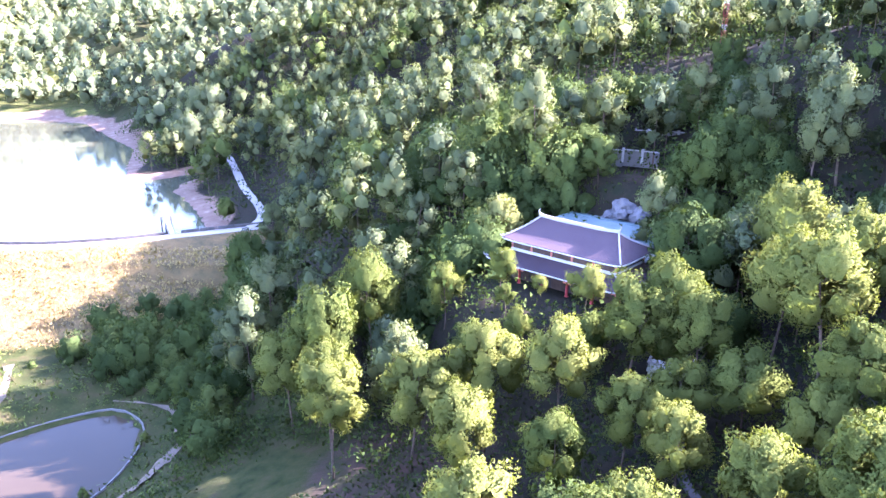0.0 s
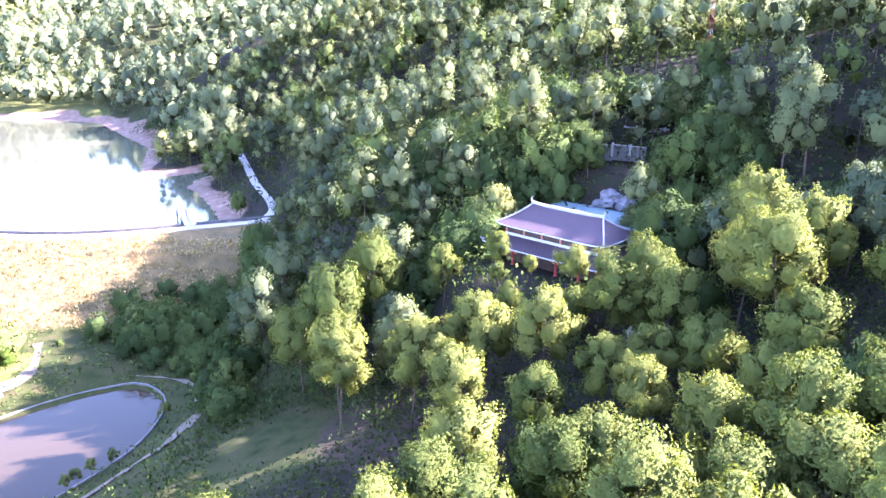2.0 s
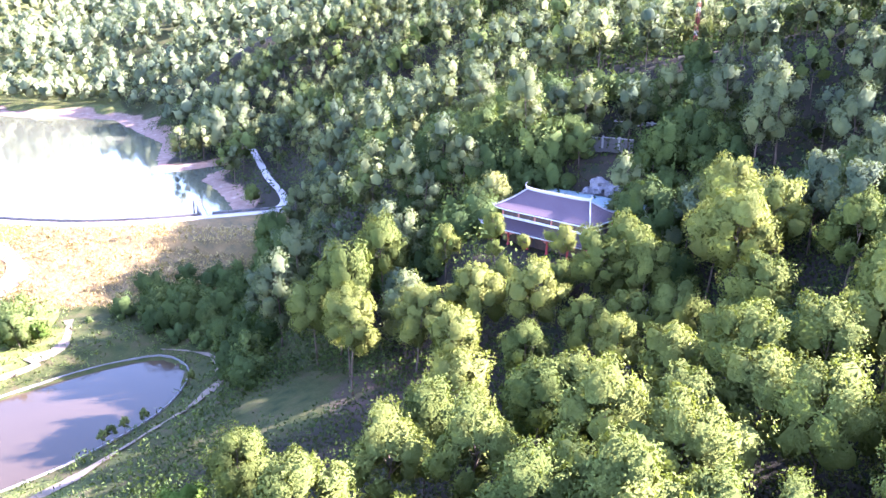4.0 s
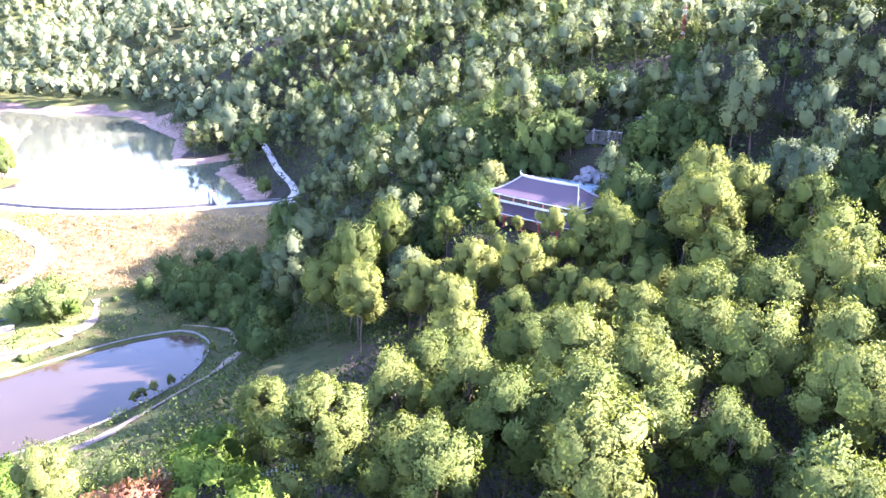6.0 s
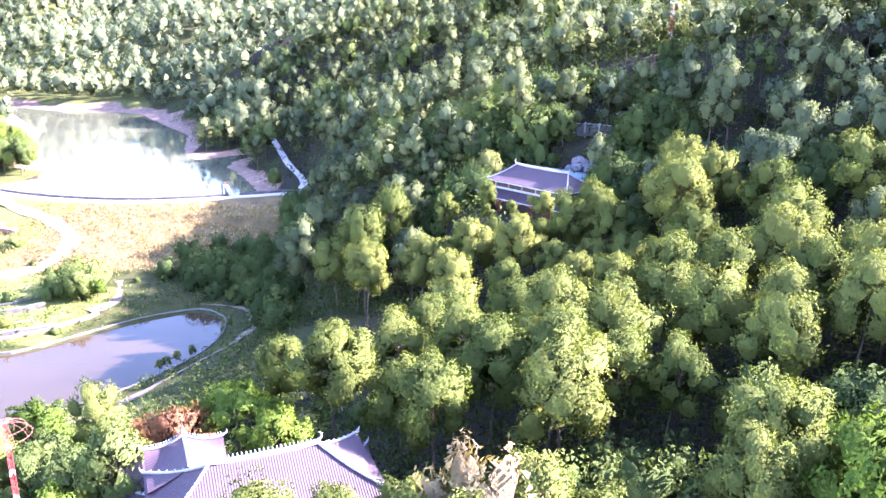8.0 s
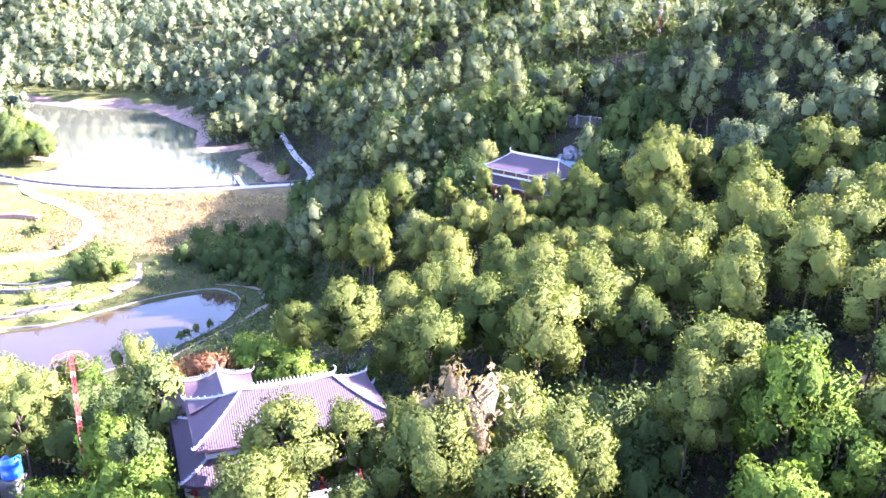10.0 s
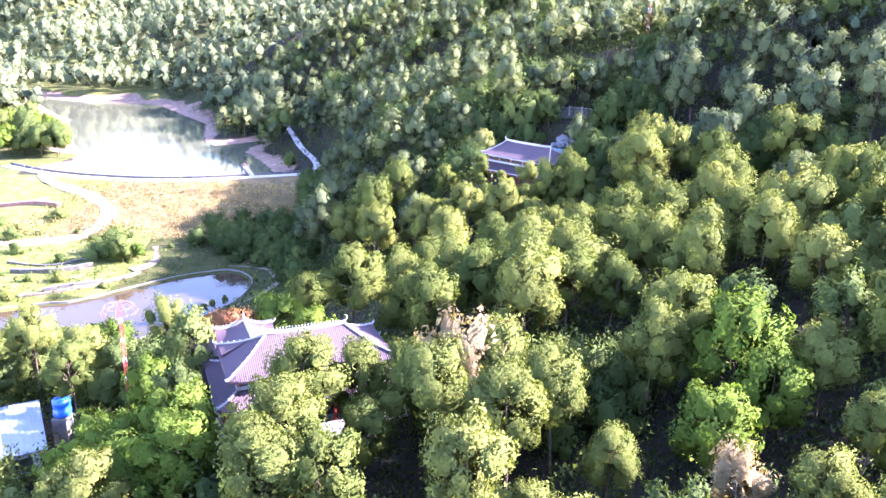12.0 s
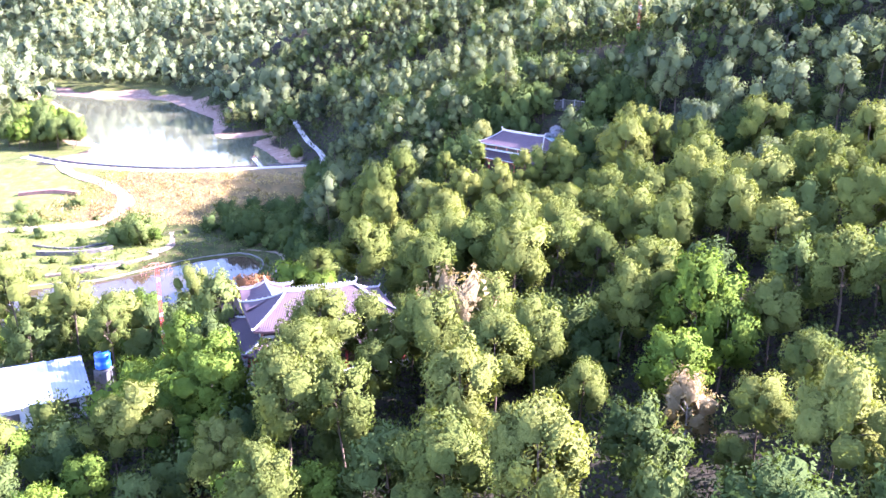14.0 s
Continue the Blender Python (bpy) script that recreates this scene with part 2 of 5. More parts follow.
def land(x, y):
    """Height of the ground, with the water's level at 0."""
    x, y = np.asarray(x, float), np.asarray(y, float)
    u = np.maximum(x - valley_foot(y), 0)
    k = 0.155 + 0.085 * smooth(0, 35, y) + 0.08 * smooth(40, 80, y)
    gentle = 210 * np.tanh(k * u / 210)
    steep = (62 + 0.16 * np.maximum(y - 170, 0)) * (1 - np.exp(-u / (45 + 0.5 * np.maximum(y - 170, 0)))) + 0.06 * np.maximum(u - 120, 0)
    s = smooth(92, 140, y)
    right = gentle * (1 - s) + steep * s
    # the slope steepens past the upper hall, and a gully runs down behind it
    right = right + 0.22 * np.maximum(x - 34, 0) * smooth(60, 90, y) * smooth(190, 125, y)
    right = right - 9 * np.exp(-((x - 25) / 15.0) ** 2) * smooth(112, 130, y) * smooth(158, 140, y)
    spur = smooth(20, 120, u) * smooth(150, 330, y) * (6 * waves(x, y, 0.022)) + smooth(12, 70, u) * smooth(165, 215, y) * 9 * np.sin(0.085 * (y - 0.45 * (x + 60)) + 0.6 * np.sin(0.02 * x))
    floor_z = -5.6 + 1.8 * smooth(-108, -128, x) + 8 * smooth(175, 215, y) * smooth(-150, -190, x) + 2.0 * smooth(50, 20, y) + 3.0 * smooth(-62, -50, x) * smooth(130, 60, y)
    z = floor_z + right + spur + 0.25 * waves(x, y, 0.21)
    # hills beyond the water and on its far left
    beyond = np.maximum(y - 397 + 0.16 * (x + 250) * (x > -250), 0)
    far = 95 * (1 - np.exp(-beyond / 230.0)) + smooth(20, 120, beyond) * (9 * waves(x, y, 0.017) + 8 * np.sin(0.055 * x + 0.03 * y))
    west = np.maximum(-x - 215 - 0.55 * (y - 240), 0)
    far = np.maximum(far, 34 * (1 - np.exp(-west / 110.0)))
    z = np.where(y > 150, np.maximum(z, far - 3), z)
    # lake bed and shelving shore
    d = line_distance(x, y, LAKE, True)
    wet = inside(x, y, LAKE)
    shore = np.where(wet, -0.10 * d, 0.13 * d) + 0.25 * waves(x, y, 0.30) * smooth(0, 6, d)
    near_lake = (y > 160)
    z = np.where(wet, np.maximum(shore, -3.0), np.where(near_lake & (d < 45), np.maximum(np.minimum(z, shore + np.where(x > -150, 0.08, 0.03) * np.maximum(d - 6, 0) ** 2), np.minimum(shore + 0.1, 1.2)), z))
    # a terrace for the upper hall and a shelf for the lower one
    for cx, cy, r, level in ((6, 104, 14, 21.2), (-17, 12, 13, 14.0), (-56, 8, 13, 6.0), (17, 130, 6, 31.2), (16, 86, 3, 15.8), (15, 68, 2, 14.5)):
        w = smooth(r + 9, r, np.hypot(x - cx, y - cy))
        z = z * (1 - w) + level * w
    # the dam
    crest = line_distance(x, y, DAM)
    north = wet | inside(x, y, DAM + [(-66, 300), (-172, 300)])
    bank = 2.0 - np.where(north, 0.45, 0.185) * np.maximum(crest - 3.2, 0)
    on_dam = (x < -58) & (x > -182) & (bank > z) & (y < 215)
    z = np.where(on_dam, bank, z)
    # a bench for the road along the bank
    away, height = np.full(x.shape, 1e9), np.zeros(x.shape)
    for (ax, ay), (bx, by), za, zb in zip(BANK_ROAD, BANK_ROAD[1:], BANK_RISE, BANK_RISE[1:]):
        q = np.clip(((x - ax) * (bx - ax) + (y - ay) * (by - ay)) / ((bx - ax) ** 2 + (by - ay) ** 2), 0, 1)
        far_off = np.hypot(x - ax - q * (bx - ax), y - ay - q * (by - ay))
        height = np.where(far_off < away, za + q * (zb - za), height)
        away = np.minimum(away, far_off)
    w = smooth(8, 3, away)
    z = z * (1 - w) + height * w
    # the pond's basin
    dp = line_distance(x, y, POND, True)
    in_pond = inside(x, y, POND)
    z = np.where(in_pond, -6.8 - 0.5 * np.minimum(dp, 4), np.where(dp < 8, z * smooth(1.5, 8, dp) - 6.75 * (1 - smooth(1.5, 8, dp)), z))
    return z


def land_at(x, y):
    return float(land(np.array([x]), np.array([y]))[0])


# ---- mesh helpers ----
class Shape:
    """Collects vertices and faces of one part."""

    def __init__(self):
        self.v, self.f = [], []

    def add(self, verts, faces):
        n = len(self.v)
        self.v += [tuple(p) for p in verts]
        self.f += [tuple(i + n for i in f) for f in faces]
        return self

    def box(self, c, s, turn=0.0, chamfer=0.0):
        """A box by centre and size, its upright and top edges cut off."""
        hx, hy, hz = s[0] / 2, s[1] / 2, s[2] / 2
        k = min(chamfer, hx * 0.45, hy * 0.45, hz * 0.45)
        ring = lambda ax, ay, q: [(-ax + q, -ay), (ax - q, -ay), (ax, -ay + q), (ax, ay - q), (ax - q, ay), (-ax + q, ay), (-ax, ay - q), (-ax, -ay + q)]  # noqa: E731
        if k > 0:
            rows = [[(x, y, -hz) for x, y in ring(hx, hy, k)], [(x, y, hz - k) for x, y in ring(hx, hy, k)], [(x, y, hz) for x, y in ring(hx - k, hy - k, k * 0.5)]]
        else:
            sq = [(-hx, -hy), (hx, -hy), (hx, hy), (-hx, hy)]
            rows = [[(x, y, -hz) for x, y in sq], [(x, y, hz) for x, y in sq]]
        cs, sn = math.cos(turn), math.sin(turn)
        n = len(rows[0])
        verts = [(c[0] + x * cs - y * sn, c[1] + x * sn + y * cs, c[2] + z) for r in rows for x, y, z in r]
        faces = [tuple(range(n))[::-1], tuple(range((len(rows) - 1) * n, len(rows) * n))]
        for a in range(len(rows) - 1):
            faces += [(a * n + i, a * n + (i + 1) % n, (a + 1) * n + (i + 1) % n, (a + 1) * n + i) for i in range(n)]
        return self.add(verts, faces)

    def tube(self, pts, radii, sides=7, cap=True):
        """A round bar along points with a radius at each."""
        pts = [Vector(p) for p in pts]
        radii = radii if hasattr(radii, "__len__") else [radii] * len(pts)
        verts, faces = [], []
        for i, (p, r) in enumerate(zip(pts, radii)):
            d = (pts[min(i + 1, len(pts) - 1)] - pts[max(i - 1, 0)]).normalized()
            side = d.cross(Vector((0.31, 0.95, 0.05))).normalized()
            other = d.cross(side)
            verts += [tuple(p + r * (math.cos(a) * side + math.sin(a) * other)) for a in (2 * math.pi * k / sides for k in range(sides))]
        for i in range(len(pts) - 1):
            faces += [(i * sides + k, i * sides + (k + 1) % sides, (i + 1) * sides + (k + 1) % sides, (i + 1) * sides + k) for k in range(sides)]
        if cap:
            faces += [tuple(range(sides))[::-1], tuple(range((len(pts) - 1) * sides, len(pts) * sides))]
        return self.add(verts, faces)

    def sweep(self, pts, profile, closed=False):
        """A profile of (across, up) pairs carried along points; across is to the right of the way."""
        pts = [Vector(p) for p in pts]
        n, k = len(pts), len(profile)
        verts, faces = [], []
        for i, p in enumerate(pts):
            a, b = (pts[i - 1], pts[(i + 1) % n]) if closed else (pts[max(i - 1, 0)], pts[min(i + 1, n - 1)])
            d = (b - a)
            d.z = 0
            d.normalize()
            side = Vector((d.y, -d.x, 0))
            verts += [tuple(p + side * x + Vector((0, 0, z))) for x, z in profile]
        for i in range(n if closed else n - 1):
            j = (i + 1) % n
            faces += [(i * k + q, j * k + q, j * k + (q + 1) % k, i * k + (q + 1) % k) for q in range(k)]
        if not closed:
            faces += [tuple(range(k)), tuple(range((n - 1) * k, n * k))[::-1]]
        return self.add(verts, faces)

    def mesh(self, name, mat=None, flat=True):
        me = bpy.data.meshes.new(name)
        me.from_pydata(self.v, [], self.f)
        if mat:
            me.materials.append(mat)
        bm = bmesh.new()
        bm.from_mesh(me)
        bmesh.ops.recalc_face_normals(bm, faces=bm.faces)
        bm.to_mesh(me)
        bm.free()
        if not flat:
            me.polygons.foreach_set("use_smooth", [True] * len(me.polygons))
        return me


def thing(name, m, label, category, group="", kind=""):
    ob = new(name)
    ob.empty_display_size = 0.5
    ob.matrix_basis = m
    return tagged(ob, label, category, group, kind)


def part(name, shape, mat, parent, label="", m=None, flat=True):
    me = shape if isinstance(shape, bpy.types.Mesh) else shape.mesh(name, mat, flat)
    ob = new(name, me)
    ob.parent = parent
    if m is not None:
        ob.matrix_basis = m
    return tagged(ob, label)


def single(name, shape, mat, m, label, category, group="", kind="", flat=True):
    me = shape if isinstance(shape, bpy.types.Mesh) else shape.mesh(name, mat, flat)
    ob = new(name, me)
    ob.matrix_basis = m
    return tagged(ob, label, category, group, kind)


def resample(pts, step, closed=False):
    """A smooth curve through points, as evenly spaced points."""
    p = [Vector((*q, 0)) if len(q) == 2 else Vector(q) for q in pts]
    n = len(p)
    out = []
    for i in range(n if closed else n - 1):
        a, b, c, d = (p[(i + k) % n] if closed else p[min(max(i + k, 0), n - 1)] for k in (-1, 0, 1, 2))
        count = max(1, round((c - b).length / step))
        for j in range(count):
            s = j / count
            out.append(0.5 * ((2 * b) + (c - a) * s + (2 * a - 5 * b + 4 * c - d) * s * s + (3 * b - a - 3 * c + d) * s ** 3))
    if not closed:
        out.append(p[-1])
    return out


def fan(pts, z):
    """A flat sheet inside an outline."""
    bm = bmesh.new()
    bm.faces.new([bm.verts.new((p[0], p[1], z)) for p in pts])
    bmesh.ops.triangulate(bm, faces=bm.faces)
    me = bpy.data.meshes.new("sheet")
    bm.normal_update()
    for f in bm.faces:
        if f.normal.z < 0:
            f.normal_flip()
    bm.to_mesh(me)
    bm.free()
    return me


# ---- ground, one sheet to the horizon ----
def spread(lo, a, b, hi, step, grow):
    mid = list(np.arange(a, b + 0.01, step))
    up, s = [], step
    while (up[-1] if up else b) < hi:
        s *= grow
        up.append((up[-1] if up else b) + s)
    down, s = [], step
    while (down[-1] if down else a) > lo:
        s *= grow
        down.append((down[-1] if down else a) - s)
    return np.array(down[::-1] + mid + up)


gx, gy = spread(-1500, -330, 85, 1300, 2.4, 1.09), spread(-500, -40, 400, 2600, 2.4, 1.08)
GX, GY = np.meshgrid(gx, gy)
GZ = land(GX, GY)
rough_land = np.random.RandomState(3).normal(0, 0.05, GZ.shape)
GZ = GZ + np.where((line_distance(GX, GY, DAM) > 4) & (line_distance(GX, GY, POND, True) > 2), rough_land, 0)
nx, ny = len(gx), len(gy)
ground_me = bpy.data.meshes.new("ground")
idx = np.arange(nx * ny).reshape(ny, nx)
quads = np.stack([idx[:-1, :-1], idx[:-1, 1:], idx[1:, 1:], idx[1:, :-1]], -1).reshape(-1, 4)
ground_me.from_pydata(np.stack([GX, GY, GZ], -1).reshape(-1, 3).tolist(), [], quads.tolist())
ground_me.polygons.foreach_set("use_smooth", [True] * len(quads))
lake_d = line_distance(GX, GY, LAKE, True)
crest_d = line_distance(GX, GY, DAM)
foot_u = GX - valley_foot(GY)
south = ~inside(GX, GY, DAM + [(-66, 300), (-172, 300)])
in_lake = inside(GX, GY, LAKE)
zones = {
    "sand": np.maximum(((GY > 196) | ((GY > 170) & ~south)) * smooth(np.where(GX > -150, 9.0, 14.0), np.where(GX > -150, 4.0, 8.0), lake_d + 3.0 * waves(GX, GY, 0.13)), in_lake * 1.0),
    "dry": south * smooth(60, 44, crest_d) * smooth(8, -4, foot_u) * smooth(112, 122, GY) * smooth(-5.7, -4.6, GZ) * smooth(-128, -120, GX),
    "green": np.clip(smooth(16, 2, foot_u) * (GY < 160) + smooth(20, 8, np.hypot(GX + 34, (GY - 88) * 0.7)) + (GX < -160) * (GY > 165) * 0.6, 0, 1),
    "meadow": np.clip((GX < -98) * (GY < 168) * 0.9 + smooth(-84, -92, GX) * (GY < 120) * (GY > 88) * 0.9 + 0.5 * smooth(14, 6, np.hypot(GX + 62, GY - 63)) + (GX < -160) * (GY > 165) * 0.5, 0, 1) * (foot_u < 0),
    "soil": np.clip(smooth(15, 6, np.hypot(GX + 17, GY - 81) + 3 * waves(GX, GY, 0.2)) + smooth(9, 4, np.hypot(GX - 21, GY - 128)) + smooth(9, 5, np.hypot(GX - 36, GY - 157)) + smooth(7, 3, np.hypot(GX - 17, GY - 17)), 0, 1),
}
for name, value in zones.items():
    ground_me.attributes.new(name, "FLOAT", "POINT").data.foreach_set("value", value.astype(np.float32).ravel())
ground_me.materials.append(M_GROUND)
tagged(new("ground", ground_me), "wooded slopes, grassy valley floor and pinkish sandy shore", "ground", kind="structure")

# ---- water ----
lake_me = fan(DAM + [(-55, 205), (-55, 420), (-350, 420), (-350, 190)], 0.0)
lake_me.materials.append(M_LAKE)
tagged(new("lake_water", lake_me), "still lake water mirroring the bright sky and trees", "lake", kind="structure")
pond_curve = resample(POND, 2.0, True)
pond_me = fan(pond_curve, -7.2)
pond_me.materials.append(M_POND)
tagged(new("pond_water", pond_me), "muddy brown pond water mirroring the sky", "pond", kind="structure")
rim = Shape().sweep([(p.x, p.y, -6.7) for p in pond_curve], [(-0.13, -0.9), (-0.13, 0.07), (-0.1, 0.1), (0.1, 0.1), (0.13, 0.07), (0.13, -0.9)], True)
single("pond_rim", rim, M_KERB, Matrix(), "low pale concrete kerb round the pond", "kerb", kind="structure")


# ---- roads and tracks ----
def strip(name, pts, width, mat, label, category, lift=0.10, level=None, uneven=0.0):
    """A paved or trodden strip that follows the ground."""
    curve = resample(pts, 1.5)
    rng = random.Random(name)
    verts, faces, cols = [], [], 5
    wob = [rng.uniform(-uneven, uneven) for _ in curve]
    wob = [sum(wob[max(0, i - 2):i + 3]) / 5 * 2 for i in range(len(wob))]
    for i, p in enumerate(curve):
        d = curve[min(i + 1, len(curve) - 1)] - curve[max(i - 1, 0)]
        d.normalize()
        side = Vector((d.y, -d.x, 0))
        verts += [p + side * (c / (cols - 1) - 0.5) * (width + wob[i]) for c in range(cols)]
    px, py = np.array([q.x for q in verts]), np.array([q.y for q in verts])
    top = np.max([land(px + a, py + b) for a, b in ((0, 0), (0.4, 0), (-0.4, 0), (0, 0.4), (0, -0.4))], 0)
    verts = [(x, y, (z if level is None else level) + lift) for x, y, z in zip(px.tolist(), py.tolist(), top.tolist())]
    for i in range(len(curve) - 1):
        faces += [(i * cols + c, i * cols + c + 1, (i + 1) * cols + c + 1, (i + 1) * cols + c) for c in range(cols - 1)]
    if level is not None:
        k = len(verts)
        verts += [(x, y, z - 0.5) for x, y, z in verts]
        for i in range(len(curve) - 1):
            a, b = i * cols, (i + 1) * cols
            faces += [(a, b, b + k, a + k), (a + cols - 1, b + cols - 1, b + cols - 1 + k, a + cols - 1 + k)]
    return single(name, Shape().add(verts, faces), mat, Matrix(), label, category, kind="structure", flat=False)


strip("dam_road", DAM, 3.4, M_ROADTOP, "pale concrete road along the dam's crest", "road", 0.14, 2.0)
strip("bank_road", BANK_ROAD, 2.4, M_ROADTOP, "pale concrete road climbing along the wooded bank", "road", 0.25)
strip("bank_path", [(-49.5, 106), (-50.2, 98), (-51.5, 88), (-55, 78), (-61, 68), (-68, 58), (-74, 50)], 1.7, M_TRODDEN, "trodden dirt path beside the pond", "path", 0.05, uneven=1.6)
strip("pond_path", [(-68, 115), (-63, 114.6), (-58, 113), (-54.5, 109.5), (-52.5, 104.5)], 0.7, M_TRODDEN, "narrow trodden path round the pond's head", "path", 0.05, uneven=0.8)
strip("field_track", [(-148, 104), (-136, 106.5), (-122, 116), (-114, 128), (-113, 137), (-117, 145), (-128, 153), (-143, 160), (-152, 168)], 4.2, M_DIRT, "pale sandy track round the field", "track", 0.12, uneven=1.4)
strip("gully_track", [(-92, 124), (-88, 117), (-86, 110), (-88, 104)], 2.2, M_TRODDEN, "pale washed-out gully below the dam", "track", 0.10, uneven=1.6)


# ---- trees ----
def unit(v):
    return v / np.maximum(np.linalg.norm(v, axis=1)[:, None], 1e-6)


def ball_faces(rounds):
    """Corner directions, three for each face, of an icosahedron whose faces are split the given number of times."""
    bm = bmesh.new()
    bmesh.ops.create_icosphere(bm, subdivisions=rounds, radius=1)
    out = np.array([v.co[:] for f in bm.faces for v in f.verts])
    bm.free()
    return unit(out)


CORE_FINE, CORE_ROUGH = ball_faces(2), ball_faces(1)


def blades(centres, radii, per, size, seed, up=0.5, aspect=0.7, flat=0.0, face_up=0.18, tall=1.15, dome=0.75, core_size=0.6):
    """Corners and normals of a crown: each clump is a plume covered with overlapping leaf blades, some of which stand out of it."""
    rng = np.random.RandomState(seed)
    cs, rs = np.asarray(centres, float), np.asarray(radii, float)
    shape = np.array([1, 1, tall * (1 - flat)])
    out = unit((cs - cs.mean(0)) * np.array([1, 1, 0.8]))
    n = len(cs) * per
    o, r, c = np.repeat(out, per, 0), np.repeat(rs, per), np.repeat(cs, per, 0)
    w = np.repeat(rng.uniform(0, 6.28, (len(cs), 3)), per, 0)
    d = unit(rng.normal(size=(n, 3)) + o * 0.5 + np.array([0, 0, 0.4]))
    lumps = 1 + 0.20 * np.sin(4 * d[:, 0] + w[:, 0]) * np.cos(4 * d[:, 1] + w[:, 1]) + 0.15 * np.sin(5 * d[:, 2] + w[:, 2])
    p = c + d * (r * lumps * rng.uniform(0.74, 1.05, n))[:, None] * shape
    # the plume reaches up and outwards
    reach = unit(o + np.array([0, 0, 0.7]))
    p = p + reach * (np.maximum((d * reach).sum(1), 0) ** 2 * r * 0.35)[:, None]
    facing = unit(d + rng.normal(size=(n, 3)) * 0.36)
    fringe = rng.uniform(size=n) < 0.32
    along = rng.normal(size=(n, 3)) * 0.6 + np.array([0, 0, up])
    along = np.where(fringe[:, None], unit(d + along * 0.5), unit(along - facing * (along * facing).sum(1)[:, None]))
    side = unit(np.cross(along, facing))
    ln = size * rng.uniform(0.65, 1.3, n)[:, None]
    half = side * ln * aspect * np.where(fringe, 0.38, 0.62)[:, None]
    co = np.stack([p - along * ln * 0.4 - half, p - along * ln * 0.4 + half, p + along * ln * 0.75], 1)
    nrm = unit(d * (1.3 - dome) + o * dome + np.array([0, 0, face_up]) + rng.normal(size=(n, 3)) * 0.10)
    if not core_size:
        return co.reshape(-1, 3).astype(np.float32), np.repeat(nrm, 3, 0).astype(np.float32)
    # the dense inside of each plume, just under its leaves
    core = CORE_FINE if per > 100 else CORE_ROUGH
    m = len(core)
    o, r, c, d = np.repeat(out, m, 0), np.repeat(rs, m), np.repeat(cs, m, 0), np.tile(core, (len(cs), 1))
    w = np.repeat(w[::per], m, 0)
    lumps = 1 + 0.20 * np.sin(4 * d[:, 0] + w[:, 0]) * np.cos(4 * d[:, 1] + w[:, 1]) + 0.15 * np.sin(5 * d[:, 2] + w[:, 2])
    reach = unit(o + np.array([0, 0, 0.7]))
    inner = c + d * (r * lumps * core_size)[:, None] * shape + reach * (np.maximum((d * reach).sum(1), 0) ** 2 * r * 0.35)[:, None]
    inner_nrm = unit(d * (1.3 - dome) + o * dome + np.array([0, 0, face_up]))
    return np.concatenate([co.reshape(-1, 3), inner]).astype(np.float32), np.concatenate([np.repeat(nrm, 3, 0), inner_nrm]).astype(np.float32)


def blade_mesh(name, mat, verts, normals, tint=None):
    n = len(verts) // 3
    me = bpy.data.meshes.new(name)
    me.vertices.add(n * 3)
    me.vertices.foreach_set("co", verts.ravel())
    me.loops.add(n * 3)
    me.loops.foreach_set("vertex_index", np.arange(n * 3, dtype=np.int32))
    me.polygons.add(n)
    me.polygons.foreach_set("loop_start", np.arange(0, n * 3, 3, dtype=np.int32))
    me.polygons.foreach_set("use_smooth", np.ones(n, bool))
    me.update(calc_edges=True)
    me.attributes.new("custom_normal", "FLOAT_VECTOR", "POINT").data.foreach_set("vector", normals.ravel())
    if tint is not None:
        me.attributes.new("tint", "FLOAT", "POINT").data.foreach_set("value", tint)
    me.materials.append(mat)
    return me


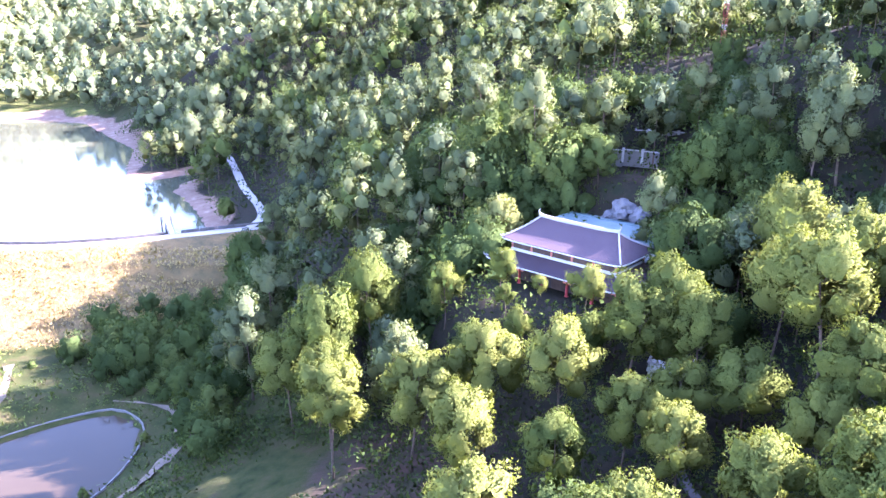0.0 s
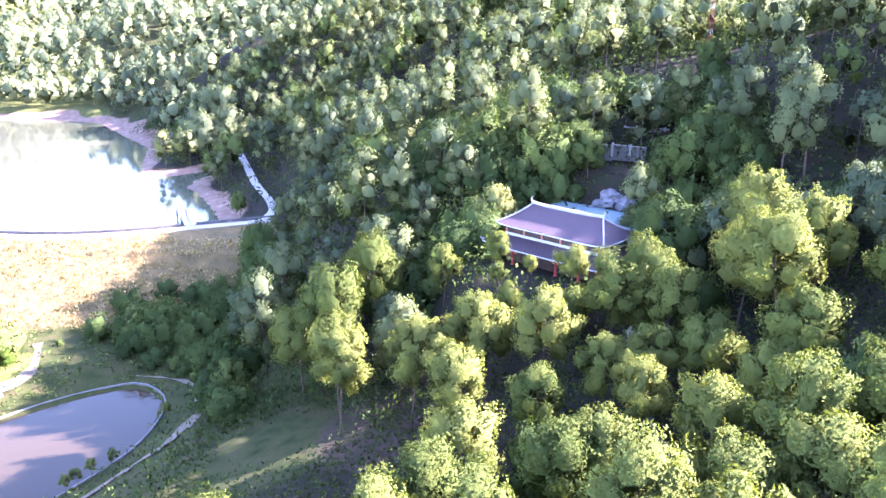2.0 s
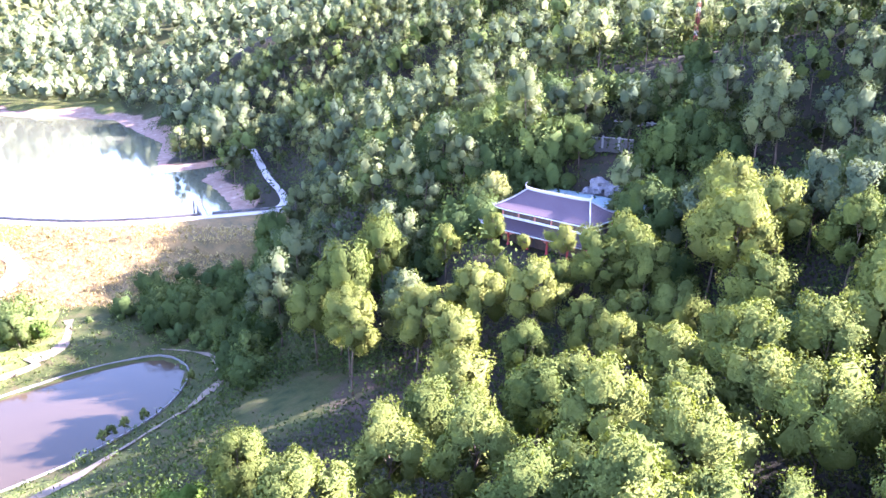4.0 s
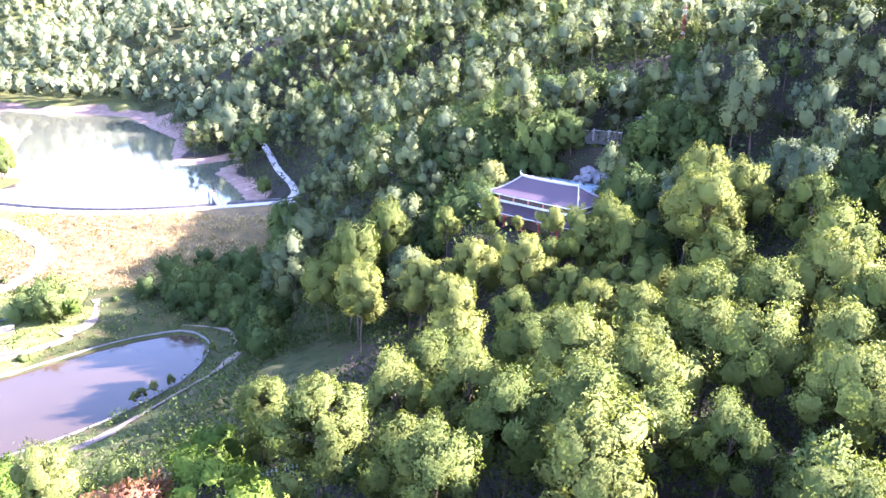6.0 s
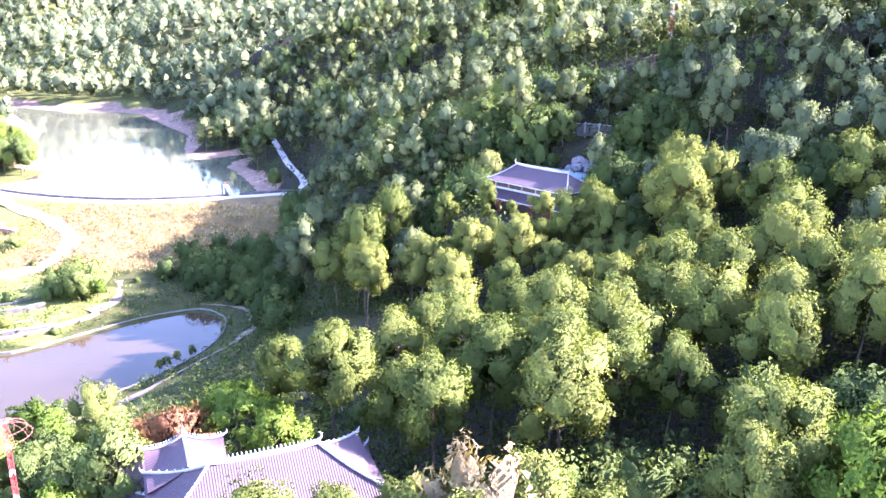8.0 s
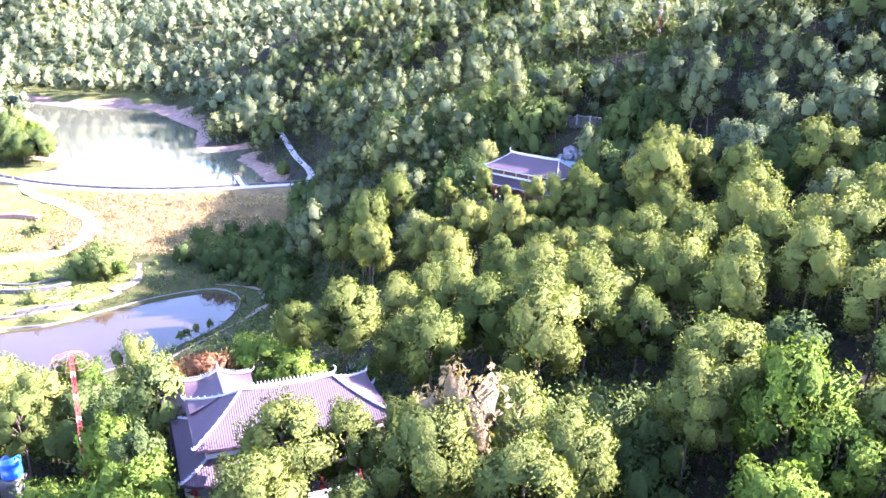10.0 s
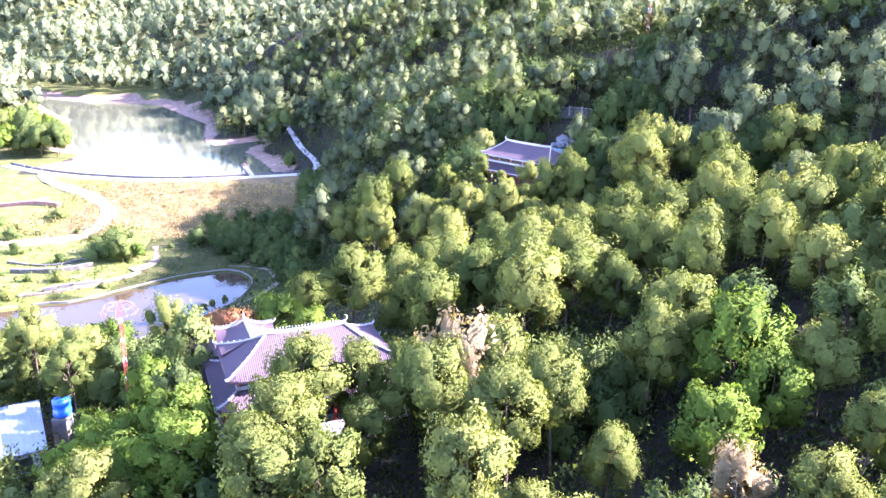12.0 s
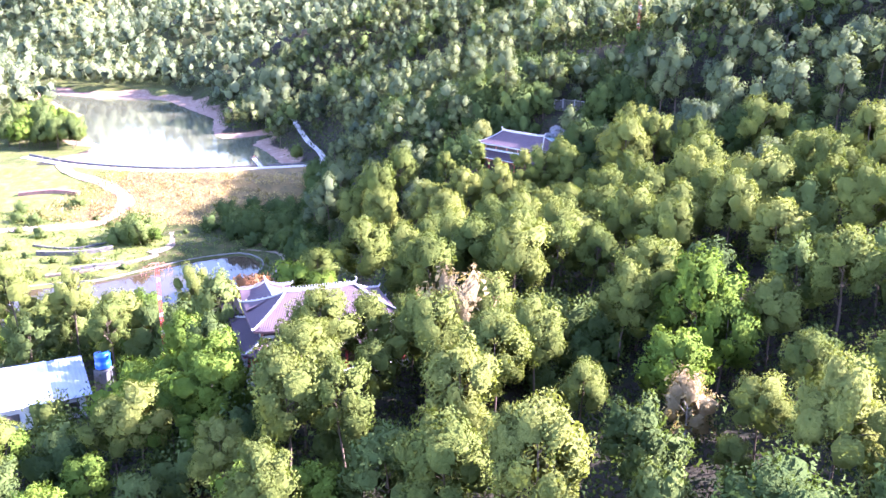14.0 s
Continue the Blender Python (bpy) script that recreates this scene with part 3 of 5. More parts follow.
def crown_points(kind, h, r, count, rng):
    """Centres and sizes of a crown's clumps, for a tree of height h and crown radius r."""
    pts, rad = [], []
    lean = rng.normal(size=2) * 0.25
    turn, w1, w2 = rng.uniform(0, 6.28, 3)
    size = 1.58 / math.sqrt(count)
    for i in range(count):
        a = turn + i * 2.39996 + rng.normal() * 0.25
        f = (i + 0.5) / count
        ragged = 1 + 0.20 * math.sin(2 * a + w1) + 0.16 * math.sin(3 * a + w2 + 4 * f)
        if kind == "pine":
            u = 1 - 1.65 * f + rng.normal() * 0.07
            w = math.sqrt(max(0.02, 1 - min(1, abs(u)) ** 2)) * ragged * rng.uniform(0.7, 1.05)
            x, y, z = r * 0.74 * w * math.cos(a), r * 0.74 * w * math.sin(a), h * (0.69 + 0.235 * u) + rng.normal() * 0.025 * h
            k = r * size * rng.uniform(0.6, 1.35)
        elif kind == "hill":
            u = 1 - 1.7 * f + rng.normal() * 0.06
            w = math.sqrt(max(0.02, 1 - min(1, abs(u)) ** 2)) * ragged * rng.uniform(0.75, 1.05)
            x, y, z = r * 0.74 * w * math.cos(a), r * 0.74 * w * math.sin(a), h * (0.57 + 0.32 * u) + rng.normal() * 0.03 * h
            k = r * size * rng.uniform(0.7, 1.3)
        elif kind == "round":
            u = 1 - 1.6 * f + rng.normal() * 0.05
            w = math.sqrt(max(0.02, 1 - min(1, abs(u)) ** 2)) * ragged * rng.uniform(0.75, 1.05)
            x, y, z = r * 0.76 * w * math.cos(a), r * 0.76 * w * math.sin(a), h * (0.58 + 0.33 * u)
            k = r * size * rng.uniform(0.8, 1.3)
        elif kind == "flat":
            q = math.sqrt(f) * ragged
            x, y = r * 0.85 * q * math.cos(a), r * 0.85 * q * math.sin(a)
            z = h * (0.9 - 0.32 * q * q) + rng.uniform(-0.10, 0.04) * h
            k = r * size * rng.uniform(0.75, 1.2)
        else:
            u = 1 - f + rng.normal() * 0.05
            w = math.sqrt(max(0.02, 1 - min(1, abs(u)) ** 2)) * ragged
            x, y, z = r * 0.7 * w * math.cos(a), r * 0.7 * w * math.sin(a), h * (0.12 + 0.66 * u)
            k = r * 1.3 * size * rng.uniform(0.8, 1.2)
        pts.append((x + lean[0] * z / h * 2, y + lean[1] * z / h * 2, z))
        rad.append(k)
    return np.array(pts), np.array(rad), lean


def trunk_shape(h, r, lean, tips, rng, top=0.88, limbs=9, base=None):
    s = Shape()
    base = base or 0.0085 * h + 0.02
    bend = rng.normal(size=2) * 0.15
    line = [(lean[0] * 2 * f + bend[0] * math.sin(f * 5), lean[1] * 2 * f + bend[1] * math.sin(f * 4), h * f * top - 0.6 * (f == 0)) for f in (0, 0.15, 0.35, 0.55, 0.75, 0.9, 1)]
    s.tube(line, [base * 1.5, base * 1.1, base * 0.95, base * 0.8, base * 0.55, base * 0.35, base * 0.15], 7)
    order = list(range(len(tips)))
    rng.shuffle(order)
    for i in order[:limbs]:
        t = tips[i]
        f = min(0.85, max(0.3, (t[2] / h - 0.14) / top))
        start = Vector((lean[0] * 2 * f, lean[1] * 2 * f, h * f * top))
        mid = start.lerp(Vector(t), 0.55) + Vector((0, 0, 0.25))
        s.tube([start, mid, Vector(t)], [base * 0.42, base * 0.26, base * 0.08], 5, False)
    return s


TREE_KINDS = {}


def tree_kind(key, kind, h, r, mat, bark, clumps, per, size, seed, name, label, category="tree", up=0.5, aspect=0.7, limbs=7, flat=0.0):
    """Builds one tree of a kind, to be copied; it is moved to its first place by plant()."""
    rng = np.random.RandomState(seed)
    pts, rad, lean = crown_points(kind, h, r, clumps, rng)
    crown = blade_mesh("crown", mat, *blades(pts, rad, per, size, seed, up, aspect, flat, core_size=0.5 if kind == "bush" else 0.6))
    stem = trunk_shape(h, r, lean, pts, rng, 0.88 if kind != "flat" else 0.8, limbs).mesh("trunk", bark, False)
    TREE_KINDS.setdefault(key, []).append([crown, stem, h, name, label, category, None])


for i in range(8):
    tree_kind("pine", "pine", 14.0 + 0.8 * (i % 3), 3.7 + 0.28 * (i % 4), M_PINE, M_BARK, 17 + 3 * (i % 3), 350, 0.255, 10 + i, "pine_tree",
              "tall pine with a ragged sunlit yellow-green crown", up=0.6)
for i in range(5):
    tree_kind("hillpine", "hill", 13.5 + 0.8 * (i % 3), 2.9 + 0.25 * (i % 3), M_HAZEPINE, M_BARK, 14, 210, 0.30, 130 + i, "pine_tree",
              "pine on the upper slope, needles tinted bluer for haze", up=0.6)
for i in range(3):
    tree_kind("broad", "round", 9.0 + i, 3.4 + 0.4 * i, M_BROAD, M_BARK, 17, 170, 0.33, 30 + i, "broadleaf_tree", "leafy broadleaf tree with a full green crown", aspect=0.7)
for i in range(3):
    tree_kind("dark", "round", 8.5 + i, 3.4 + 0.5 * i, M_DARKLEAF, M_BARK, 17, 170, 0.33, 40 + i, "dark_tree", "dense dark green broadleaf tree on the slope", aspect=0.7)
for i in range(2):
    tree_kind("bright", "round", 9.5 + i, 3.0 + 0.4 * i, M_BRIGHT, M_BARK, 17, 170, 0.33, 50 + i, "bright_tree", "young tree with fresh bright green leaves", aspect=0.7)
for i in range(2):
    tree_kind("spread", "flat", 7.5, 4.2 + 0.6 * i, M_BRIGHT, M_BARK, 24, 95, 0.32, 60 + i, "spreading_tree", "spreading tree with feathery fresh green foliage", aspect=0.45, flat=0.35)
tree_kind("flame", "flat", 6.5, 3.8, M_FLAME, M_BARK, 22, 95, 0.30, 70, "flame_tree", "spreading tree covered with orange-red flowers", aspect=0.75, flat=0.35)
for i in range(2):
    tree_kind("pale", "round", 12.0, 4.4 + 0.4 * i, M_HAZEWOOD, M_PALEBARK, 17, 130, 0.42, 150 + i, "pale_tree", "broad tree with pale yellow-green leaves above the lake", aspect=0.7)
tree_kind("yellow", "round", 11.5, 3.4, M_YELLOW, M_BARK, 17, 170, 0.33, 75, "yellow_tree", "round tree with pale yellow-green sunlit leaves", aspect=0.7)
for i in range(3):
    tree_kind("thin", "pine", 13.0 + i, 2.9 + 0.3 * i, M_PINE, M_BARK, 16, 144, 0.28, 80 + i, "slender_tree", "slender tall tree with a sparse pale crown", up=0.4, aspect=0.45, limbs=13)
for i in range(3):
    tree_kind("bush", "bush", 2.2 + 0.4 * i, 1.5 + 0.3 * i, M_BROAD, M_BARK, 7, 104, 0.24, 90 + i, "bush", "low leafy green bush", "bush", aspect=0.75, limbs=4)
for i in range(2):
    tree_kind("shrub", "bush", 3.6 + 0.6 * i, 2.4 + 0.3 * i, M_BROAD, M_BARK, 8, 125, 0.31, 110 + i, "shrub", "rounded leafy green shrub", "shrub", aspect=0.7, limbs=5)
    tree_kind("darkshrub", "bush", 3.8 + 0.6 * i, 2.5 + 0.3 * i, M_DARKLEAF, M_BARK, 8, 125, 0.31, 115 + i, "shrub", "dense dark green shrub", "shrub", aspect=0.7, limbs=5)
tree_kind("palebush", "bush", 2.4, 1.6, M_PINE, M_BARK, 7, 90, 0.24, 95, "bush", "low pale yellow-green bush in the sun", "bush", aspect=0.75, limbs=4)
tree_kind("blossom", "bush", 2.8, 1.5, M_DRYLEAF, M_BARK, 7, 90, 0.24, 97, "blossoming_bush", "bush with pale pinkish blossom", "bush", aspect=0.75, limbs=4)
tree_kind("dry", "round", 8.0, 2.6, M_DRYLEAF, M_PALEBARK, 16, 80, 0.32, 98, "withered_tree", "half-withered tree with pinkish brown leaves", aspect=0.5, limbs=14)

plant_rng = random.Random(11)
taken = []


def plant(key, x, y, height=None, group="", z=None):
    """Sets a tree of a kind on the ground, turned and scaled a little at random."""
    if height and height < 6.2:
        key = {"broad": "shrub", "dark": "darkshrub"}.get(key, key)
    kinds = TREE_KINDS[key]
    k = kinds[plant_rng.randrange(len(kinds))]
    s = (height or k[2] * plant_rng.uniform(0.85, 1.12)) / k[2]
    m = Matrix.LocRotScale((x, y, land_at(x, y) - 0.1 if z is None else z), Euler((plant_rng.uniform(-0.04, 0.04), plant_rng.uniform(-0.04, 0.04), plant_rng.uniform(0, 6.28))), (min(s, s ** 0.55) * plant_rng.uniform(0.92, 1.1),) * 2 + (s,))
    ob = thing(k[3], m, k[4], k[5], group)
    part("trunk", k[1], None, ob)
    part("crown", k[0], None, ob)
    taken.append((x, y))
    return ob


def forest(name, places, mat, kind, clumps, per, size, seed, label, stems=True, aspect=0.75, height=12.5, radius=3.3, sink=0.0, least=0.75, most=1.15, face_up=0.12):
    """A growth too large to count: many small crowns as one mesh of leaf blades."""
    rng = np.random.RandomState(seed)
    variants = []
    for i in range(8):
        pts, rad, lean = crown_points(kind, height, radius, clumps, rng)
        variants.append(blades(pts, rad, per, size, seed + i, 0.5, aspect, 0.0, face_up, 1.15, 0.95, 0.0 if kind == "bush" else 0.55))
    co, no, tints = [], [], []
    z = land(np.array([p[0] for p in places]), np.array([p[1] for p in places]))
    stem = Shape()
    for (x, y), gz in zip(places, z):
        v, nv = variants[rng.randint(8)]
        a, s, t = rng.uniform(0, 6.28), rng.uniform(least, most), rng.uniform(0, 1)
        ca, sa = math.cos(a), math.sin(a)
        turn = np.array([[ca, sa, 0], [-sa, ca, 0], [0, 0, 1]], np.float32)
        v, nv = v @ turn * np.float32(s) + np.array([x, y, gz - sink], np.float32), nv @ turn
        co.append(v)
        no.append(nv)
        tints.append(np.full(len(co[-1]), t, np.float32))
        if stems:
            h, w = height * s * 0.75, 0.15 * s
            stem.add([(x - w, y - w, gz - 0.5), (x + w, y - w, gz - 0.5), (x, y + w, gz - 0.5), (x, y, gz + h)], [(0, 1, 3), (1, 2, 3), (2, 0, 3)])
    ob = tagged(new(name, blade_mesh(name, mat, np.concatenate(co), np.concatenate(no), np.concatenate(tints))), label, "forest", kind="stuff")
    if stems:
        me = bpy.data.meshes.new("trunk")
        me.from_pydata(stem.v, [], stem.f)
        me.materials.append(M_BARK)
        tagged(part("trunks", me, None, ob), kind="stuff")
    return ob


# ---- temple halls ----
def roof_rise(t):
    """Concave sweep of a temple roof: 1 at the ridge, 0 at the eaves."""
    return 0.72 * (1 - t) + 0.28 * (1 - t) ** 2.2


def slope(ridge_half, eave_half, depth0, depth1, z0, z1, lift, end=False, pitch=0.21):
    """One ribbed, tiled roof face in hall coordinates; the front face by default, the end face on request. depth0 and
    ridge_half bound its top edge, depth1 and eave_half its eaves."""
    s = Shape()
    span = depth1 if end else eave_half
    top = depth0 if end else ridge_half
    run0, run1 = (ridge_half, eave_half) if end else (depth0, depth1)
    count = max(8, int(round(2 * span / pitch)))
    rows, cols = 9, []
    for i in range(count * 3 + 1):
        a = -span + 2 * span * i / (count * 3)
        rib = 0.035 if i % 3 == 1 else 0.0
        start = 0.0 if abs(a) <= top else (abs(a) - top) / (span - top)
        line = []
        for j in range(rows):
            t = start + (1 - start) * j / (rows - 1)
            run = run0 + (run1 - run0) * t
            edge = top + (span - top) * t
            c = max(0.0, min(1.0, 1 - (edge - abs(a)) / 3.0))
            z = z1 + (z0 - z1) * roof_rise(t) + lift * c ** 2.5 * t ** 2 + rib
            line.append((run, a, z) if end else (a, -run, z))
        cols.append(line)
    n = len(cols)
    s.add([p for line in cols for p in line], [(i * rows + j, i * rows + j + 1, (i + 1) * rows + j + 1, (i + 1) * rows + j) for i in range(n - 1) for j in range(rows - 1)])
    # the underside and the eaves' fascia
    thick = 0.22
    low = [(x, y, z - thick - 0.05) for x, y, z in (line[-1] for line in cols)]
    k = len(s.v)
    s.add(low, [])
    s.f += [(i * rows + rows - 1, k + i, k + i + 1, (i + 1) * rows + rows - 1) for i in range(n - 1)]
    k2 = len(s.v)
    s.add([(x, y, z - thick) for x, y, z in (line[0] for line in cols)], [])
    s.f += [(k + i, k2 + i, k2 + i + 1, k + i + 1) for i in range(n - 1)]
    return s


def hip_line(ridge_half, eave_half, depth0, depth1, z0, z1, lift, sx, sy):
    pts = []
    for j in range(9):
        t = j / 8
        pts.append((sx * (ridge_half + (eave_half - ridge_half) * t), sy * (depth0 + (depth1 - depth0) * t), z1 + (z0 - z1) * roof_rise(t) + lift * t ** 2 + 0.12))
    # the tip curls up
    d = Vector(pts[-1]) - Vector(pts[-2])
    d.z = 0
    d.normalize()
    pts += [tuple(Vector(pts[-1]) + d * 0.22 + Vector((0, 0, 0.06))), tuple(Vector(pts[-1]) + d * 0.36 + Vector((0, 0, 0.22))), tuple(Vector(pts[-1]) + d * 0.34 + Vector((0, 0, 0.42)))]
    return pts


def hip_roof(hall, name, rh, eh, d0, d1, z0, z1, lift, label):
    half = pose(0, 0, 0, 0, 0, 180)
    front, end = slope(rh, eh, d0, d1, z0, z1, lift).mesh("roof_face", M_TILE), slope(rh, eh, d0, d1, z0, z1, lift, True).mesh("roof_face", M_TILE)
    roof = part(name, front, M_TILE, hall, label)
    part("roof_face", front, M_TILE, roof, m=half)
    part("roof_face", end, M_TILE, roof)
    part("roof_face", end, M_TILE, roof, m=half)
    for sx in (-1, 1):
        for sy in (-1, 1):
            s = Shape()
            line = hip_line(rh, eh, d0, d1, z0, z1, lift, sx, sy)
            s.tube(line, [0.12] * 8 + [0.11, 0.09, 0.06, 0.02], 6)
            for p in line[2:9:1]:
                s.box((p[0], p[1], p[2] + 0.17), (0.1, 0.1, 0.12), 0.7)
            part("hip_ridge", s, M_RIDGE, roof)
    return roof


def hall_building(name, m, label, rh, eh, d1, zr, ze, esk, dsk, zsk, bays, plinth_drop=2.5, group="", lift=0.65):
    """A temple hall with a two-tiered tiled roof on red columns. z runs from its floor."""
    hall = thing(name, m, label, "temple", group)
    wall_x, wall_y = eh - 1.1, d1 - 1.0
    ped = Shape().box((0, 0, -plinth_drop / 2 + 0.0), (2 * esk - 0.9, 2 * dsk - 0.9, plinth_drop), 0, 0.08)
    ped.box((0, -dsk + 0.1, -0.45), (5.0, 1.6, 0.3)).box((0, -dsk - 0.3, -0.75), (5.4, 1.6, 0.3))
    part("plinth", ped, M_CONCRETE, hall, "grey stone plinth with steps")
    # The hall's solid body, coloured dark for the shade below its eaves.
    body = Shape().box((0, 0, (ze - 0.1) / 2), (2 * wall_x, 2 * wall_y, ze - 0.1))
    part("inner_wall", body, M_SHADE, hall, "inner walls under the eaves, shade painted on")
    # clerestory between the two roofs: white band, dark panels, red posts
    zb = zsk + 1.2
    band = Shape()
    for sy in (-1, 1):
        band.box((0, sy * (wall_y + 0.12), zb + 0.26), (2 * wall_x + 0.3, 0.2, 0.38), 0, 0.02).box((0, sy * (wall_y + 0.12), ze - 0.35), (2 * wall_x + 0.3, 0.2, 0.30), 0, 0.02)
    for sx in (-1, 1):
        band.box((sx * (wall_x + 0.05), 0, zb + 0.22), (0.18, 2 * wall_y, 0.28), 0, 0.02).box((sx * (wall_x + 0.05), 0, ze - 0.35), (0.18, 2 * wall_y, 0.30), 0, 0.02)
    part("clerestory_band", band, M_WHITE, hall, "white plaster bands between the two roofs")
    panel = Shape().box((0, 0, 0), (2 * wall_x / bays - 0.34, 0.08, ze - zb - 0.75), 0, 0.02)
    for q in range(5):
        panel.box(((q - 2) * (2 * wall_x / bays - 0.5) / 5, -0.04, 0), (0.05, 0.06, ze - zb - 0.8))
    panel = panel.mesh("window_panel", M_DARKWOOD)
    post = Shape().box((0, 0, 0), (0.26, 0.26, ze - zb), 0, 0.04).mesh("clerestory_post", M_PALERED)
    for sy in (-1, 1):
        for i in range(bays):
            part("window_panel", panel, None, hall, m=pose(-wall_x + (i + 0.5) * 2 * wall_x / bays, sy * (wall_y + 0.08), (zb + ze) / 2))
        for i in range(bays + 1):
            part("clerestory_post", post, None, hall, m=pose(-wall_x + i * 2 * wall_x / bays, sy * (wall_y + 0.06), (zb + ze) / 2))
    # columns and the red beam that carries the skirt roof
    column = Shape().tube([(0, 0, 0), (0, 0, 0.25), (0, 0, 0.26), (0, 0, zsk + 0.15)], [0.30, 0.30, 0.19, 0.17], 10).mesh("column", M_RED, False)
    cx, cy = esk - 1.1, dsk - 1.1
    for sy in (-1, 1):
        for i in range(bays + 1):
            part("column", column, None, hall, m=pose(-cx + i * 2 * cx / bays, sy * cy, 0))
    for sx in (-1, 1):
        for y in (-cy / 3, cy / 3):
            part("column", column, None, hall, m=pose(sx * cx, y, 0))
    beam = Shape()
    for sy in (-1, 1):
        beam.box((0, sy * cy, zsk - 0.25), (2 * cx + 0.3, 0.2, 0.34), 0, 0.03)
    for sx in (-1, 1):
        beam.box((sx * cx, 0, zsk - 0.25), (0.2, 2 * cy, 0.34), 0, 0.03)
    part("eaves_beam", beam, M_RED, hall)
    scallop = Shape()
    for i in range(bays):
        for q in range(6):
            f = (q + 0.5) / 6
            dz = 0.55 * (2 * f - 1) ** 2
            scallop.box((-cx + (i + f) * 2 * cx / bays, -cy, zsk - 0.55 - dz / 2), (2 * cx / bays / 6, 0.08, 0.1 + dz))
    part("carved_valance", scallop, M_PALERED, hall, "scalloped carved valance between the columns")
    door = Shape().box((0, 0, 1.4), (2 * wall_x / bays - 0.5, 0.1, 2.7), 0, 0.02)
    for q in (-1, 0, 1):
        door.box((q * 0.6, -0.05, 1.4), (0.08, 0.08, 2.6))
    door = door.mesh("door_leaf", M_DARKWOOD)
    for i in range(bays):
        part("door_leaf", door, None, hall, m=pose(-wall_x + (i + 0.5) * 2 * wall_x / bays, -wall_y - 0.06, 0))
    hip_roof(hall, "skirt_roof", wall_x - 0.1, esk, wall_y - 0.1, dsk, zb + 0.12, zsk, lift, "lower skirt roof of purple-brown tiles")
    hip_roof(hall, "upper_roof", rh, eh, 0.0, d1, zr, ze, lift * 0.5, "upper hipped roof of purple-brown tiles")
    # white trim along both eaves
    for half_x, half_y, z, up in () if lift > 0.5 else ((eh, d1, ze, lift * 0.5), (esk, dsk, zsk, lift)):
        for a, b, turn in ((half_x, half_y, 0), (half_x, half_y, 180), (half_y, half_x, 90), (half_y, half_x, -90)):
            line = [(x, -b - 0.03, z - 0.13 + up * max(0.0, 1 - (a - abs(x)) / 3.0) ** 2.5) for x in np.linspace(-a, a, 25)]
            part("eave_trim", Shape().sweep(line, [(-0.04, -0.08), (-0.04, 0.08), (0.04, 0.08), (0.04, -0.08)]), M_WHITE, hall, m=pose(0, 0, 0, 0, 0, turn))
    # main ridge with its crest of small balusters and curled ends
    ridge = Shape().sweep([(x, 0, zr + 0.22 + 0.25 * (abs(x) / (rh + 0.2)) ** 4) for x in np.linspace(-rh - 0.2, rh + 0.2, 21)], [(-0.12, -0.3), (-0.12, 0.04), (-0.08, 0.1), (0.08, 0.1), (0.12, 0.04), (0.12, -0.3)])
    part("main_ridge", ridge, M_RIDGE, hall, "pale mortared ridge")
    crest, tall = Shape(), 0.4 if lift < 0.5 else 1.0
    for x in np.arange(-rh + 0.5, rh - 0.4, 0.34):
        crest.tube([(x, 0, zr + 0.34), (x, 0, zr + 0.38 + 0.14 * tall), (x, 0, zr + 0.40 + 0.26 * tall)], [0.05, 0.08 * tall, 0.03], 6)
    tagged(part("ridge_crest", crest, M_RIDGE, hall), "row of small ridge balusters", kind="stuff")
    for sx in (-1, 1):
        fin = Shape().tube([(sx * (rh - 0.1), 0, zr + 0.4), (sx * (rh + 0.25), 0, zr + 0.62), (sx * (rh + 0.3), 0, zr + 0.95), (sx * (rh + 0.05), 0, zr + 1.15)], [0.12, 0.11, 0.08, 0.03], 7)
        part("ridge_finial", fin, M_RIDGE, hall, "curled ridge finial")
    return hall


angle_a = math.degrees(math.atan2(-7.1, 9.6))
hall_building("upper_hall", pose(5.8, 104.45, 21.0, 0, 0, angle_a), "large temple hall with two-tiered purple-brown tiled roof", 6.0, 9.0, 4.6, 8.4, 5.8, 10.5, 6.1, 2.9, 5, lift=0.4)
angle_b = math.degrees(math.atan2(4.25, 7.5))
hall_b = hall_building("lower_hall", pose(-16.35, 12.1, 14.8, 0, 0, angle_b), "temple hall with purple-brown tiled roof among pines", 4.3, 9.0, 4.7, 8.6, 5.8, 10.3, 6.1, 3.3, 5)


